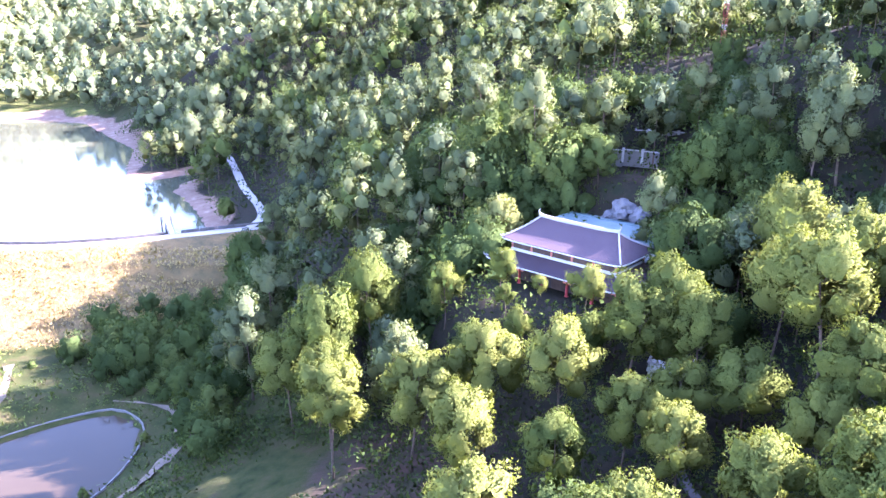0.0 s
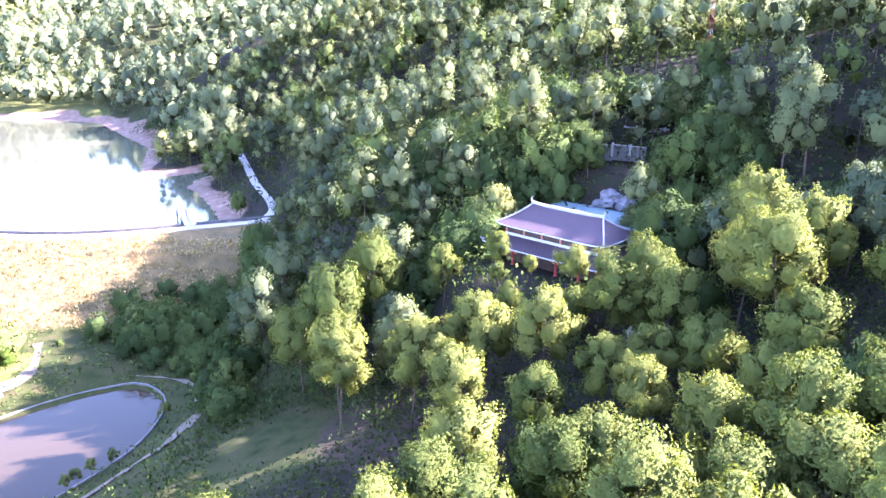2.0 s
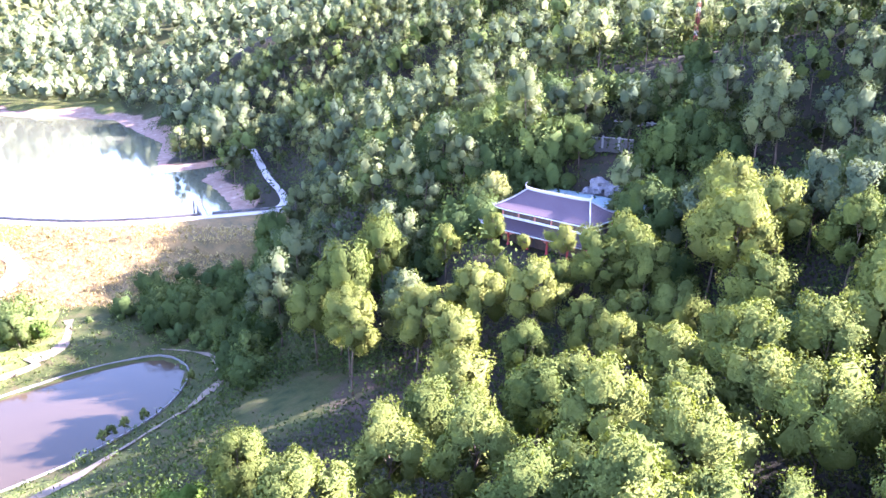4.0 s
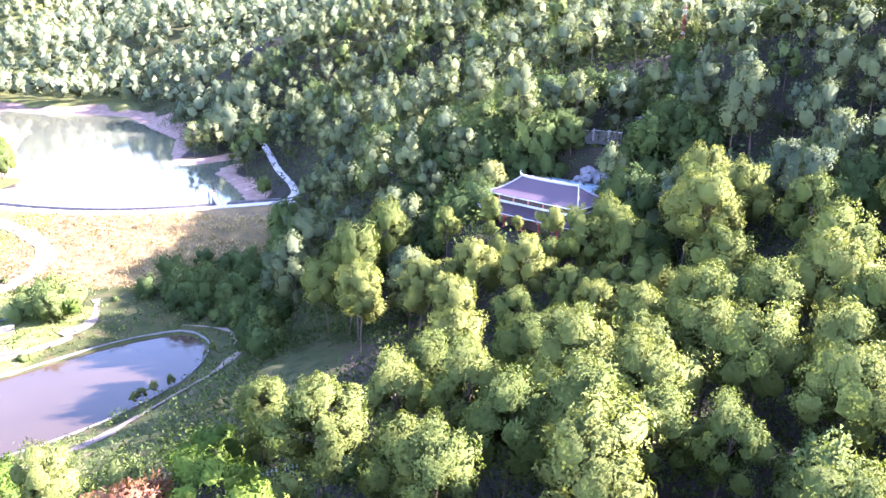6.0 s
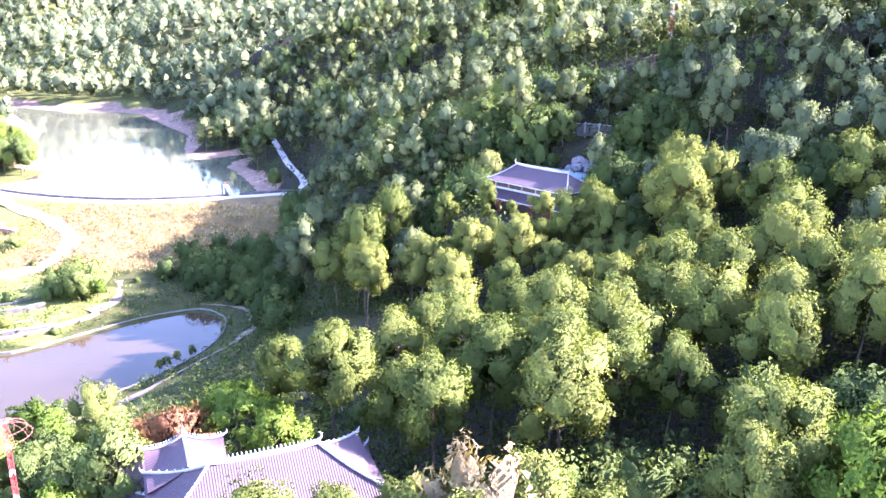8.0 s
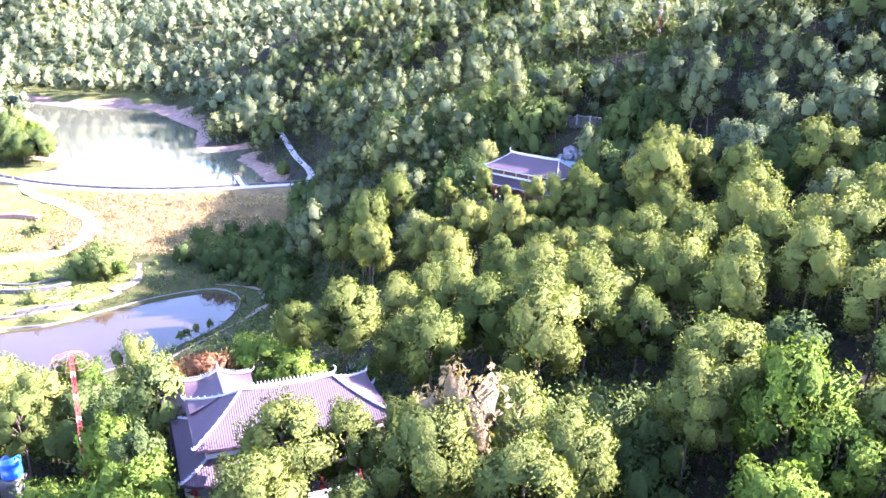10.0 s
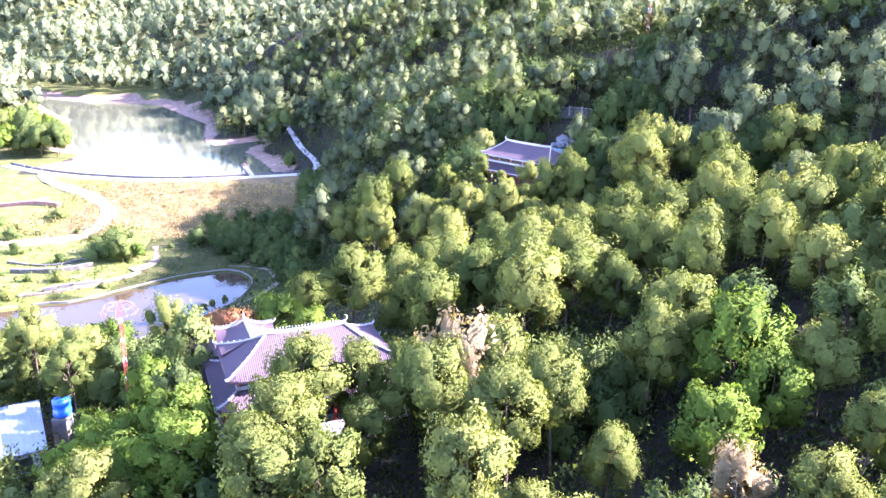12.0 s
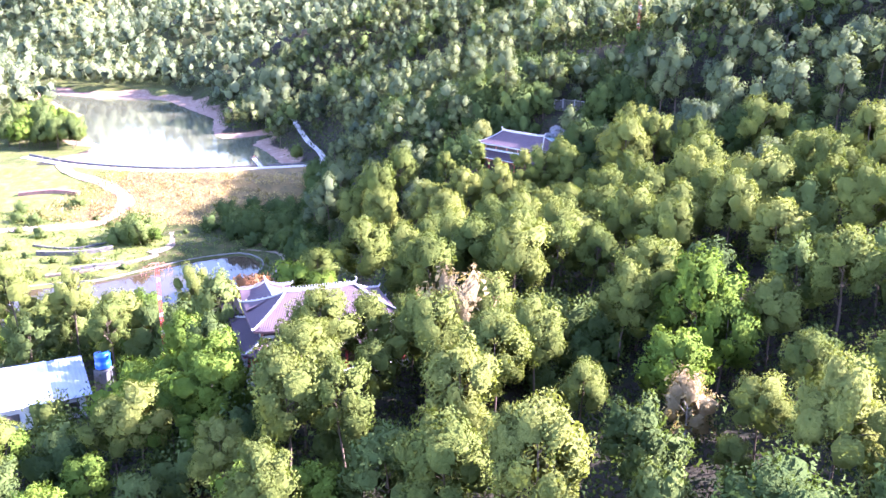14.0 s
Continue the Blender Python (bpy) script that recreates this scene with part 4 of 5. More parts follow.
def rear_wing(hall, x, half, y0, y1, zr, ze):
    """A gabled wing behind the hall, its ridge running back."""
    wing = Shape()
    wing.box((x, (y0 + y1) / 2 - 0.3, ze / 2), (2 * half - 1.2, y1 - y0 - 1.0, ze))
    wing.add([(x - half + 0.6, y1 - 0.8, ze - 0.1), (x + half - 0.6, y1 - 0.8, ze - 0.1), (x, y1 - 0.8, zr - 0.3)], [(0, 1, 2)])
    body = part("wing_wall", wing, M_SHADE, hall, "walls of the rear wing, shade painted on")
    for sx in (-1, 1):
        face, n, rows, cols = Shape(), int((y1 - y0) / 0.27) * 3, 7, []
        for i in range(n + 1):
            y = y0 + (y1 - y0) * i / n
            curl = 0.9 * max(0.0, 1 - (y1 - y) / 2.2) ** 2
            cols.append([(x + sx * half * j / (rows - 1), y, ze + (zr - ze) * roof_rise(j / (rows - 1)) + (0.035 if i % 3 == 1 else 0) + curl * (j / (rows - 1)) ** 2) for j in range(rows)])
        face.add([p for line in cols for p in line], [(i * rows + j, i * rows + j + 1, (i + 1) * rows + j + 1, (i + 1) * rows + j) for i in range(n) for j in range(rows - 1)])
        k = len(face.v)
        face.add([(p[0], p[1], p[2] - 0.25) for line in cols for p in line], [(i * rows + j, i * rows + j + 1, (i + 1) * rows + j + 1, (i + 1) * rows + j) for i in range(n) for j in range(rows - 1)])
        face.f += [(i * rows + rows - 1, (i + 1) * rows + rows - 1, k + (i + 1) * rows + rows - 1, k + i * rows + rows - 1) for i in range(n)]
        part("wing_roof", face, M_TILE, hall, "tiled slope of the rear wing")
        verge = Shape().tube([(x + sx * half * t, y1 + 0.05, ze + (zr - ze) * roof_rise(t) + 0.9 * t * t + 0.12) for t in np.linspace(0, 1, 8)] + [(x + sx * (half + 0.3), y1 + 0.05, ze + 1.2), (x + sx * (half + 0.35), y1 + 0.05, ze + 1.5)], [0.13] * 8 + [0.09, 0.03], 6)
        for t in np.linspace(0.1, 0.95, 14):
            verge.box((x + sx * half * t, y1 + 0.05, ze + (zr - ze) * roof_rise(t) + 0.9 * t * t + 0.38), (0.1, 0.1, 0.16))
        part("verge_ridge", verge, M_RIDGE, hall)
    ridge = Shape().tube([(x, y, zr + 0.15 + 0.3 * max(0, (y - y1 + 1.5) / 1.5) ** 2) for y in np.linspace(y0, y1, 9)], 0.14, 6)
    ridge.tube([(x, y1, zr + 0.3), (x, y1 + 0.2, zr + 0.7), (x, y1, zr + 1.0)], [0.13, 0.09, 0.03], 6)
    part("wing_ridge", ridge, M_RIDGE, hall)


rear_wing(hall_b, -5.6, 3.2, 1.6, 6.6, 7.8, 6.2)
skirt_wing = Shape()
for i in range(0, 31):
    y = 5.4 + 4.2 * i / 30
    skirt_wing.add([(-9.0, y, 5.4), (-10.4, y, 4.5), (-11.0, y, 4.3 + 0.5 * max(0, (i - 22) / 8) ** 2)], [])
skirt_wing.f += [(i * 3 + j, i * 3 + j + 1, i * 3 + j + 4, i * 3 + j + 3) for i in range(30) for j in range(2)]
skirt_wing.box((-9.6, 7.4, 2.2), (1.8, 4.0, 4.4))
skirt_wing.tube([(-9.0, 9.65, 5.5), (-10.2, 9.65, 4.85), (-11.0, 9.65, 5.0), (-11.3, 9.65, 5.6)], [0.16, 0.16, 0.12, 0.04], 6)
part("side_porch", skirt_wing, M_TILE, hall_b, "low tiled porch beside the rear wing")


# ---- the dam's works ----
def parapet():
    p = thing("dam_parapet", Matrix(), "low dark weathered parapet along the dam road", "parapet", kind="structure")
    line = resample(DAM, 4.0)
    panel = Shape().box((0, 0, 0.42), (3.75, 0.3, 0.75), 0, 0.03).mesh("parapet_panel", M_DARKCON)
    post = Shape().box((0, 0, 0.42), (0.34, 0.34, 0.85), 0, 0.05).mesh("parapet_post", M_DARKCON)
    for a, b in zip(line, line[1:]):
        d = b - a
        side = Vector((-d.y, d.x, 0)).normalized() * 2.0
        turn = math.degrees(math.atan2(d.y, d.x))
        m = (a + b) / 2 + side
        if (m - Vector((-86, 182, 0))).length < 2.6:
            continue
        part("panel", panel, None, p, m=pose(m.x, m.y, 2.1, 0, 0, turn))
        part("post", post, None, p, m=pose((a + side).x, (a + side).y, 2.1, 0, 0, turn))
    return p


parapet()


def sluice():
    a, b = Vector((-85.6, 181.5, 2.1)), Vector((-94, 196.5, 1.5))
    d = (b - a).normalized()
    turn = math.degrees(math.atan2(d.y, d.x))
    s = thing("sluice_walkway", pose(a.x, a.y, 0, 0, 0, turn), "pale concrete sluice walkway running out into the lake", "sluice")
    length = (b - a).length
    part("deck", Shape().box((length / 2, 0, 1.95), (length, 1.5, 0.22), 0, 0.03), M_CONCRETE, s)
    pier = Shape().box((0, 0, 0), (0.5, 1.2, 4.4), 0, 0.05).mesh("pier", M_DARKCON)
    for f in (0.25, 0.55, 0.85):
        part("pier", pier, None, s, m=pose(length * f, 0, -0.35))
    rail = Shape()
    for y in (-0.7, 0.7):
        rail.tube([(0.2, y, 2.95), (length, y, 2.95)], 0.045, 6).tube([(0.2, y, 2.5), (length, y, 2.5)], 0.03, 6)
    part("rail", rail, M_DARKCON, s)
    post = Shape().tube([(0, 0, 2.05), (0, 0, 2.98)], 0.05, 6).mesh("rail_post", M_DARKCON)
    for i in range(8):
        for y in (-0.7, 0.7):
            part("rail_post", post, None, s, m=pose(0.3 + i * (length - 0.4) / 7, y, 0))
    for i, y in enumerate((-1.2, 1.2)):
        part("gate_post", Shape().box((length - 0.6, y, 0.6), (0.45, 0.45, 4.4), 0, 0.04), M_DARKCON, s, "dark concrete gate post")
    part("gate_wheel", Shape().tube([(length - 0.4 + 0.4 * math.cos(a), 0.4 * math.sin(a), 2.9) for a in np.linspace(0, 6.283, 13)], 0.04, 5).tube([(length - 0.4, 0, 2.0), (length - 0.4, 0, 2.9)], 0.05, 6), M_PALERED, s)


sluice()


# ---- lattice masts ----
def mast(name, x, y, z0, z1, width, label, crown=False):
    m = thing(name, pose(x, y, z0), label, "mast")
    h = z1 - z0
    corners = [(width * 0.58 * math.cos(a), width * 0.58 * math.sin(a)) for a in (0.4, 2.494, 4.588)]
    step = width * 1.2
    n = int(h / step)
    sec = Shape()
    for k in range(3):
        (ax, ay), (bx, by) = corners[k], corners[(k + 1) % 3]
        sec.tube([(ax, ay, 0), (ax, ay, step)], 0.026, 5).tube([(ax, ay, 0), (bx, by, step)], 0.014, 4).tube([(ax, ay, step), (bx, by, step)], 0.016, 4)
    red, white = sec.mesh("red_section", M_RED), sec.mesh("white_section", M_WHITE)
    for i in range(n):
        part("red_section" if i % 5 else "white_section", red if i % 5 else white, None, m, m=pose(0, 0, i * step))
    part("foot", Shape().box((0, 0, -0.2), (1.4, 1.4, 0.8), 0, 0.1), M_CONCRETE, m)
    if crown:
        for i in range(10):
            a = i * math.pi / 5
            wire = Shape().tube([(math.cos(a) * r, math.sin(a) * r, h - d) for r, d in ((0.1, 0.0), (0.8, 0.12), (1.5, 0.5), (1.85, 1.1), (1.7, 1.7))], 0.012, 4)
            part("aerial_wire", wire, M_PALERED, m)
        ring = Shape()
        for r, d in ((1.5, 0.5), (1.85, 1.1)):
            ring.tube([(r * math.cos(a), r * math.sin(a), h - d) for a in np.linspace(0, 6.2832, 25)], 0.012, 4)
        part("aerial_ring", ring, M_PALERED, m)
    else:
        part("lamp_arm", Shape().box((0, 0, h), (1.4, 0.18, 0.18), 0, 0.03).box((-0.6, 0, h + 0.12), (0.3, 0.3, 0.25), 0, 0.04).box((0.6, 0, h + 0.12), (0.3, 0.3, 0.25), 0, 0.04), M_WHITE, m)
    return m


mast("radio_mast", -35.6, 8.8, land_at(-35.6, 8.8), 26.5, 0.38, "slim red and white lattice mast with a wire aerial crown", True)
mast("lattice_mast", 35.8, 158.9, land_at(35.8, 158.9), 60.6, 0.8, "red and white lattice mast in a clearing on the hill")


# ---- the white-roofed building and its water tank ----
def shed():
    turn = math.degrees(math.atan2(6.4, 8.3))
    b = thing("shed", pose(-44.8, 6.6, 5.8, 0, 0, turn), "low building with a white sheet-metal roof", "building")
    w, d = 18.0, 11.0
    wall = Shape()
    for x, y, sx, sy in ((-w / 2, 0.6, w - 1, 0.2), (-w / 2, d - 0.6, w - 1, 0.2), (-0.6, d / 2, 0.2, d - 1.2), (-w + 0.6, d / 2, 0.2, d - 1.2)):
        wall.box((x, y, 1.6), (sx, sy, 3.4))
    part("wall", wall, M_WHITE, b)
    for i in range(5):
        part("window", Shape().box((-2.2 - i * 3.3, 0.47, 1.9), (1.8, 0.1, 1.3), 0, 0.02), M_SHADE, b, "window opening painted dark for the unlit room")
        part("window_sill", Shape().box((-2.2 - i * 3.3, 0.42, 1.2), (2.0, 0.2, 0.1), 0, 0.02), M_CONCRETE, b)
    part("gable_frame", Shape().box((-w / 2, 0.35, 3.35), (w, 0.12, 0.22)).box((-w / 2, d - 0.3, 4.0), (w, 0.12, 0.22)), M_GREYTIN_SHADOW, b)

    def sheet(x0, x1, lift):
        s, n = Shape(), int((x1 - x0) / 0.12)
        for i in range(n + 1):
            x = x0 + (x1 - x0) * i / n
            rib = (0.05, 0.05, 0, 0)[i % 4] + lift
            s.add([(x, -0.1, 3.5 + rib), (x, d + 0.1, 4.2 + rib), (x, -0.1, 3.44 + lift), (x, d + 0.1, 4.14 + lift)], [])
        s.f += [(i * 4, i * 4 + 1, i * 4 + 5, i * 4 + 4) for i in range(n)] + [(i * 4 + 2, i * 4 + 6, i * 4 + 7, i * 4 + 3) for i in range(n)]
        s.f += [(i * 4, i * 4 + 4, i * 4 + 6, i * 4 + 2) for i in range(n)]
        return s

    for i in range(5):
        part("roof_sheet", sheet(-4.0 - (i + 1) * 2.8, -4.0 - i * 2.8, 0.012 * (i % 2)), M_WHITETIN, b)
    # A tree's shadow on the white roof, put in as a bluish grey sheet.
    part("shadow_roof_sheet", sheet(-4.0, 0.3, -0.1), M_GREYTIN_SHADOW, b, "end roof sheet, coloured bluish grey for a tree's shadow")
    part("floor_slab", Shape().box((-w / 2, d / 2, -0.4), (w + 1.5, d + 1.5, 0.8), 0, 0.05), M_CONCRETE, b)


shed()


def tank():
    z = land_at(-47.2, 13.4)
    t = thing("water_tank", pose(-46.6, 13.0, z), "blue plastic water tank on a concrete stand", "tank")
    top = 12.0 - z
    part("stand", Shape().box((0, 0, (top - 2.4) / 2 - 0.2), (1.9, 1.9, top - 2.0), 0, 0.05), M_DARKCON, t)
    part("body", Shape().tube([(0, 0, top - 2.2), (0, 0, top - 2.1), (0, 0, top - 1.45), (0, 0, top - 1.4), (0, 0, top - 0.75), (0, 0, top - 0.7), (0, 0, top - 0.2), (0, 0, top)], [0.98, 1.02, 1.02, 0.97, 0.97, 1.02, 1.0, 0.55], 20), M_BLUE, t, flat=False)
    part("lid", Shape().tube([(0, 0, top - 0.02), (0, 0, top + 0.1)], [0.3, 0.28], 12), M_BLUE, t)
    part("pipe", Shape().tube([(0.95, 0, top - 2.0), (1.15, 0, top - 2.1), (1.15, 0, 0.1)], 0.04, 6), M_CONCRETE, t)


tank()
junk = thing("rubble_heap", pose(-43.0, 15.5, land_at(-43, 15.5)), "heap of pale broken boards beside the tank", "rubble")
junk_rng = random.Random(3)
for i in range(9):
    part("board", Shape().box((0, 0, 0), (junk_rng.uniform(1.0, 2.4), 0.35, 0.06), 0, 0.01), M_ROCK, junk,
         m=pose(junk_rng.uniform(-1.4, 1.4), junk_rng.uniform(-1.2, 1.2), 0.15 + 0.07 * i, junk_rng.uniform(-14, 14), junk_rng.uniform(-14, 14), junk_rng.uniform(0, 180)))


# ---- behind the upper hall: sheet-roofed kitchen, rocks, retaining walls ----
def kitchen():
    k = thing("annexe", pose(5.8, 104.45, 21.2, 0, 0, angle_a), "long low annexe with a green sheet-metal roof", "building")
    part("wall", Shape().box((-0.5, 12.0, 2.5), (18.2, 6.8, 5.0)), M_WHITE, k)
    s, n = Shape(), 170
    for i in range(n + 1):
        x = -10 + 19.4 * i / n
        rib = 0.05 if i % 3 == 0 else 0
        s.add([(x, 7.9, 5.0 + rib), (x, 12.5, 5.8 + rib), (x, 16.5, 5.1 + rib), (x, 7.9, 4.95), (x, 16.5, 5.05)], [])
    s.f += [(i * 5 + j, i * 5 + j + 1, i * 5 + j + 6, i * 5 + j + 5) for i in range(n) for j in range(2)] + [(i * 5, i * 5 + 5, i * 5 + 8, i * 5 + 3) for i in range(n)] + [(i * 5 + 2, i * 5 + 4, i * 5 + 9, i * 5 + 7) for i in range(n)]
    part("roof", s, M_GREENTIN, k, "faded green sheet-metal roof")
    part("ridge_cap", Shape().tube([(-10, 12.5, 5.86), (9.4, 12.5, 5.86)], 0.1, 6), M_GREENTIN, k)
    for x in (-7, -3, 1, 5):
        part("window", Shape().box((x, 8.56, 2.0), (1.2, 0.08, 1.2), 0, 0.02), M_SHADE, k)


kitchen()


def rock(x, y, z, r, seed, squash=0.75):
    bm = bmesh.new()
    bmesh.ops.create_icosphere(bm, subdivisions=3, radius=1.0)
    for v in bm.verts:
        n = noise.noise(v.co * 1.3 + Vector((seed, 0, 0))) * 0.5 + noise.noise(v.co * 3.1 + Vector((0, seed, 0))) * 0.34 + noise.noise(v.co * 7.0) * 0.12
        v.co *= r * (1 + n)
        v.co.z *= squash
    me = bpy.data.meshes.new("boulder")
    bm.to_mesh(me)
    bm.free()
    me.materials.append(M_ROCK)
    return single("boulder", me, None, pose(x, y, z, 0, 0, seed * 37), "pale grey rugged boulder of the rockery", "rock", "rockery")


for i, (x, y, r) in enumerate(((9.3, 119.8, 1.5), (11.6, 119.6, 1.9), (13.8, 118.9, 2.3), (15.9, 117.8, 2.2), (17.8, 115.6, 1.6), (19.4, 114.2, 1.3), (14.2, 121.4, 2.0), (16.4, 120.4, 1.6), (12.2, 121.6, 1.5))):
    rock(x - 0.3, y - 1.8, land_at(x - 0.3, y - 1.8) + r * 0.35, r, i + 1)


def retaining_wall(name, pts, height, label):
    w = thing(name, Matrix(), label, "wall")
    curve = resample(pts, 2.2)
    for a, b in zip(curve, curve[1:]):
        turn = math.degrees(math.atan2(b.y - a.y, b.x - a.x))
        m = (a + b) / 2
        part("wall_bay", Shape().box((0, 0, -height / 2 - 0.4), ((b - a).length - 0.03, 0.35, height + 0.8), 0, 0.03), M_KERB, w, m=pose(m.x, m.y, m.z, 0, 0, turn))
        part("coping", Shape().box((0, 0, 0.06), ((b - a).length, 0.55, 0.14), 0, 0.03), M_CONCRETE, w, m=pose(m.x, m.y, m.z, 0, 0, turn))
        part("pier", Shape().box((0, 0, -height / 2 + 0.1), (0.4, 0.5, height + 0.5), 0, 0.03), M_CONCRETE, w, m=pose(a.x, a.y, a.z, 0, 0, turn))


retaining_wall("retaining_wall", [(13.2, 136.2, 33.8), (15.5, 135.2, 34.2), (18.5, 134, 34.2), (21, 132.8, 34.2)], 1.9, "whitewashed retaining wall on the hillside")
retaining_wall("upper_retaining_wall", [(17, 143.5, 36.2), (23, 142, 36.4), (30, 139, 36.4)], 2.0, "upper grey retaining wall on the hillside")


def deck():
    z = 18.2
    d = thing("viewing_deck", pose(15.7, 87.5, 0, 0, 0, -20), "small concrete viewing deck on posts among the pines", "deck")
    part("slab", Shape().box((0, 0, z - 0.9), (5.0, 3.0, 0.3), 0, 0.04), M_CONCRETE, d)
    post = Shape().box((0, 0, 0), (0.45, 0.45, 4.6), 0, 0.04).mesh("post", M_CONCRETE)
    for x in (-2.1, 2.1):
        for y in (-1.2, 1.2):
            part("post", post, None, d, m=pose(x, y, z - 3.2))
    part("rail", Shape().box((0, -1.4, z + 0.1), (5.0, 0.2, 0.18), 0, 0.03).box((-2.4, 0, z + 0.1), (0.2, 3.0, 0.18), 0, 0.03).box((2.4, 0, z + 0.1), (0.2, 3.0, 0.18), 0, 0.03), M_CONCRETE, d)
    bal = Shape().box((0, 0, 0), (0.12, 0.12, 0.8), 0, 0.02).mesh("baluster", M_CONCRETE)
    for i in range(10):
        part("baluster", bal, None, d, m=pose(-2.3 + i * 0.51, -1.4, z - 0.35))
    for i in range(1, 6):
        for x in (-2.4, 2.4):
            part("baluster", bal, None, d, m=pose(x, -1.4 + i * 0.5, z - 0.35))


deck()


def steps():
    s = thing("stone_steps", Matrix(), "narrow flight of grey concrete steps down the slope", "steps")
    line = resample([(15.5, 83), (14.5, 76), (13.6, 70), (15, 63), (16, 56)], 0.42)
    for a, b in zip(line, line[1:]):
        z = land_at(a.x, a.y) + 0.1
        part("step", STEP, None, s, m=pose(a.x, a.y, z, 0, 0, math.degrees(math.atan2(b.y - a.y, b.x - a.x)) - 90))


STEP = Shape().box((0, 0, 0), (1.0, 0.46, 0.3), 0, 0.03).mesh("step", M_DARKCON)
steps()


# ---- low walls, basins and fence in the valley ----
def low_wall(name, pts, h, mat, label, group="", w=0.4):
    curve = resample(pts, 1.5)
    s = Shape().sweep([(p.x, p.y, land_at(p.x, p.y)) for p in curve], [(-w / 2, -0.6), (-w / 2, h - 0.05), (-w / 2 + 0.05, h), (w / 2 - 0.05, h), (w / 2, h - 0.05), (w / 2, -0.6)])
    single(name, s, mat, Matrix(), label, "wall", group)


low_wall("basin_wall", [(-114, 96.5), (-105, 99), (-98.5, 105)], 1.1, M_DARKCON, "dark weathered concrete basin wall", "terrace walls", 0.9)
low_wall("basin_wall", [(-100, 87.5), (-93, 93.5), (-91, 96)], 1.0, M_DARKCON, "dark weathered concrete basin wall", "terrace walls", 0.9)
low_wall("terrace_wall", [(-118, 101), (-108, 104.5), (-101, 110)], 0.6, M_DARKCON, "grey concrete terrace edge", "terrace walls")
low_wall("terrace_wall", [(-104, 84.5), (-96, 90), (-88, 100), (-86, 104)], 0.4, M_TRODDEN, "pale earth terrace edge", "terrace walls", 1.2)
low_wall("field_bank", [(-150, 142), (-140, 145), (-131, 144)], 1.0, M_SOIL, "bare red earth bank in the field", "terrace walls", 1.6)
for i, (x, y) in enumerate(((-108, 100.5), (-103, 101.5), (-97, 93), (-111, 98.5))):
    single("fallen_pole", Shape().tube([(0, 0, 1.3), (1.5, -1.2, 1.0), (3.2, -2.6, 0.2)], [0.07, 0.06, 0.05], 6), M_PALEBARK, pose(x, y, land_at(x, y), 0, 0, i * 55), "bleached pole leaning on the basin wall", "pole", "bleached poles")


def fence():
    f = thing("picket_fence", Matrix(), "low white picket fence below the pines", "fence")
    line = resample([(-29, 47.5), (-26.2, 49.4), (-23.3, 50.2), (-19, 50.5)], 0.5)
    peg = Shape().box((0, 0, 0.35), (0.22, 0.12, 0.8), 0, 0.03).mesh("picket", M_WHITE)
    for p in line:
        part("picket", peg, None, f, m=pose(p.x, p.y, land_at(p.x, p.y)))


fence()

# trees by their crowns: x, y and the height of the top above the water
PINES_HILL = [(12, 133.5, 48.3), (6.5, 134, 46.3), (-8.8, 139, 48.3), (-2.5, 155, 47), (-13, 136.5, 39), (-32.7, 159, 39.2), (-21.3, 125.8, 34.5),
              (52.5, 112.5, 58), (46.8, 91, 47.8), (40.2, 91.5, 43), (40.7, 82, 43.3), (33, 82, 39.6), (30.2, 95, 40), (24.6, 82.5, 37.4), (14.3, 84.5, 33.6),
              (28.2, 138.5, 50.3), (47.5, 69, 44.5), (-40.7, 118, 21.8), (-21.9, 103, 27.3), (-11.4, 99.4, 26.4), (-4.4, 98.5, 26.6), (5.8, 91.4, 27.2)]
PINES_FRONT = [(15.6, 77.5, 32.3), (25.6, 66, 34.4), (36.9, 70, 40.4), (36.8, 58, 39.4), (-13.2, 77.2, 24.6), (-22.3, 79.5, 21.6), (-41.4, 108, 19.6),
               (20.2, 49.3, 34.9), (11.3, 62.5, 27.2), (-6.8, 69, 25.1), (1.7, 49.3, 28.2), (8.3, 52.5, 25.4), (13.9, 43, 31), (22.9, 38, 34.2), (27.8, 31.3, 34.6),
               (7.4, 23, 32.2), (0.5, 31, 29.4), (12.4, 28, 30.6), (17.4, 27.2, 30.4), (-2, 88, 24.2), (14.1, 83, 28.3), (20, 44.5, 33.2), (34, 52.5, 38.2),
               (36, 34.3, 37), (40, 24, 36.5), (45, 25, 33.5), (6.5, 29, 31.6), (14.9, 54, 30.9), (2.3, 76.3, 29), (7.2, 67.4, 27.5), (0.9, 64.2, 25.4)]
PINES_NEAR = [(6.2, 50.7, 28.2), (22.3, 14.2, 33.2), (20, 11.2, 31.2), (36, 8.8, 30.4), (30, -10.3, 27.4), (6.1, -2.8, 29.9), (-12, 43.2, 24.5),
              (-8.8, 4.2, 27.6), (-13, -12.2, 28.9), (-7, -12.6, 27.6), (-28.8, -9.8, 21.8), (2.7, -2.4, 23.9), (8, -11.4, 23.2), (12.2, 10.4, 25.6),
              (-31, 94, 18.5), (-24.5, 88, 20), (10, 82, 31.5), (-27.7, 95.5, 25), (-13, -6, 28.4), (-1.8, 2.5, 29.5), (3.6, 7, 29), (35, -4, 30),
              (-14.2, 1.2, 29), (14.5, -5, 25), (26, -16, 25),
              (19.2, 71.6, 28.3), (13.2, 73.3, 26.5), (22.5, 63.5, 29.5), (-7.2, 87.3, 23.4)]
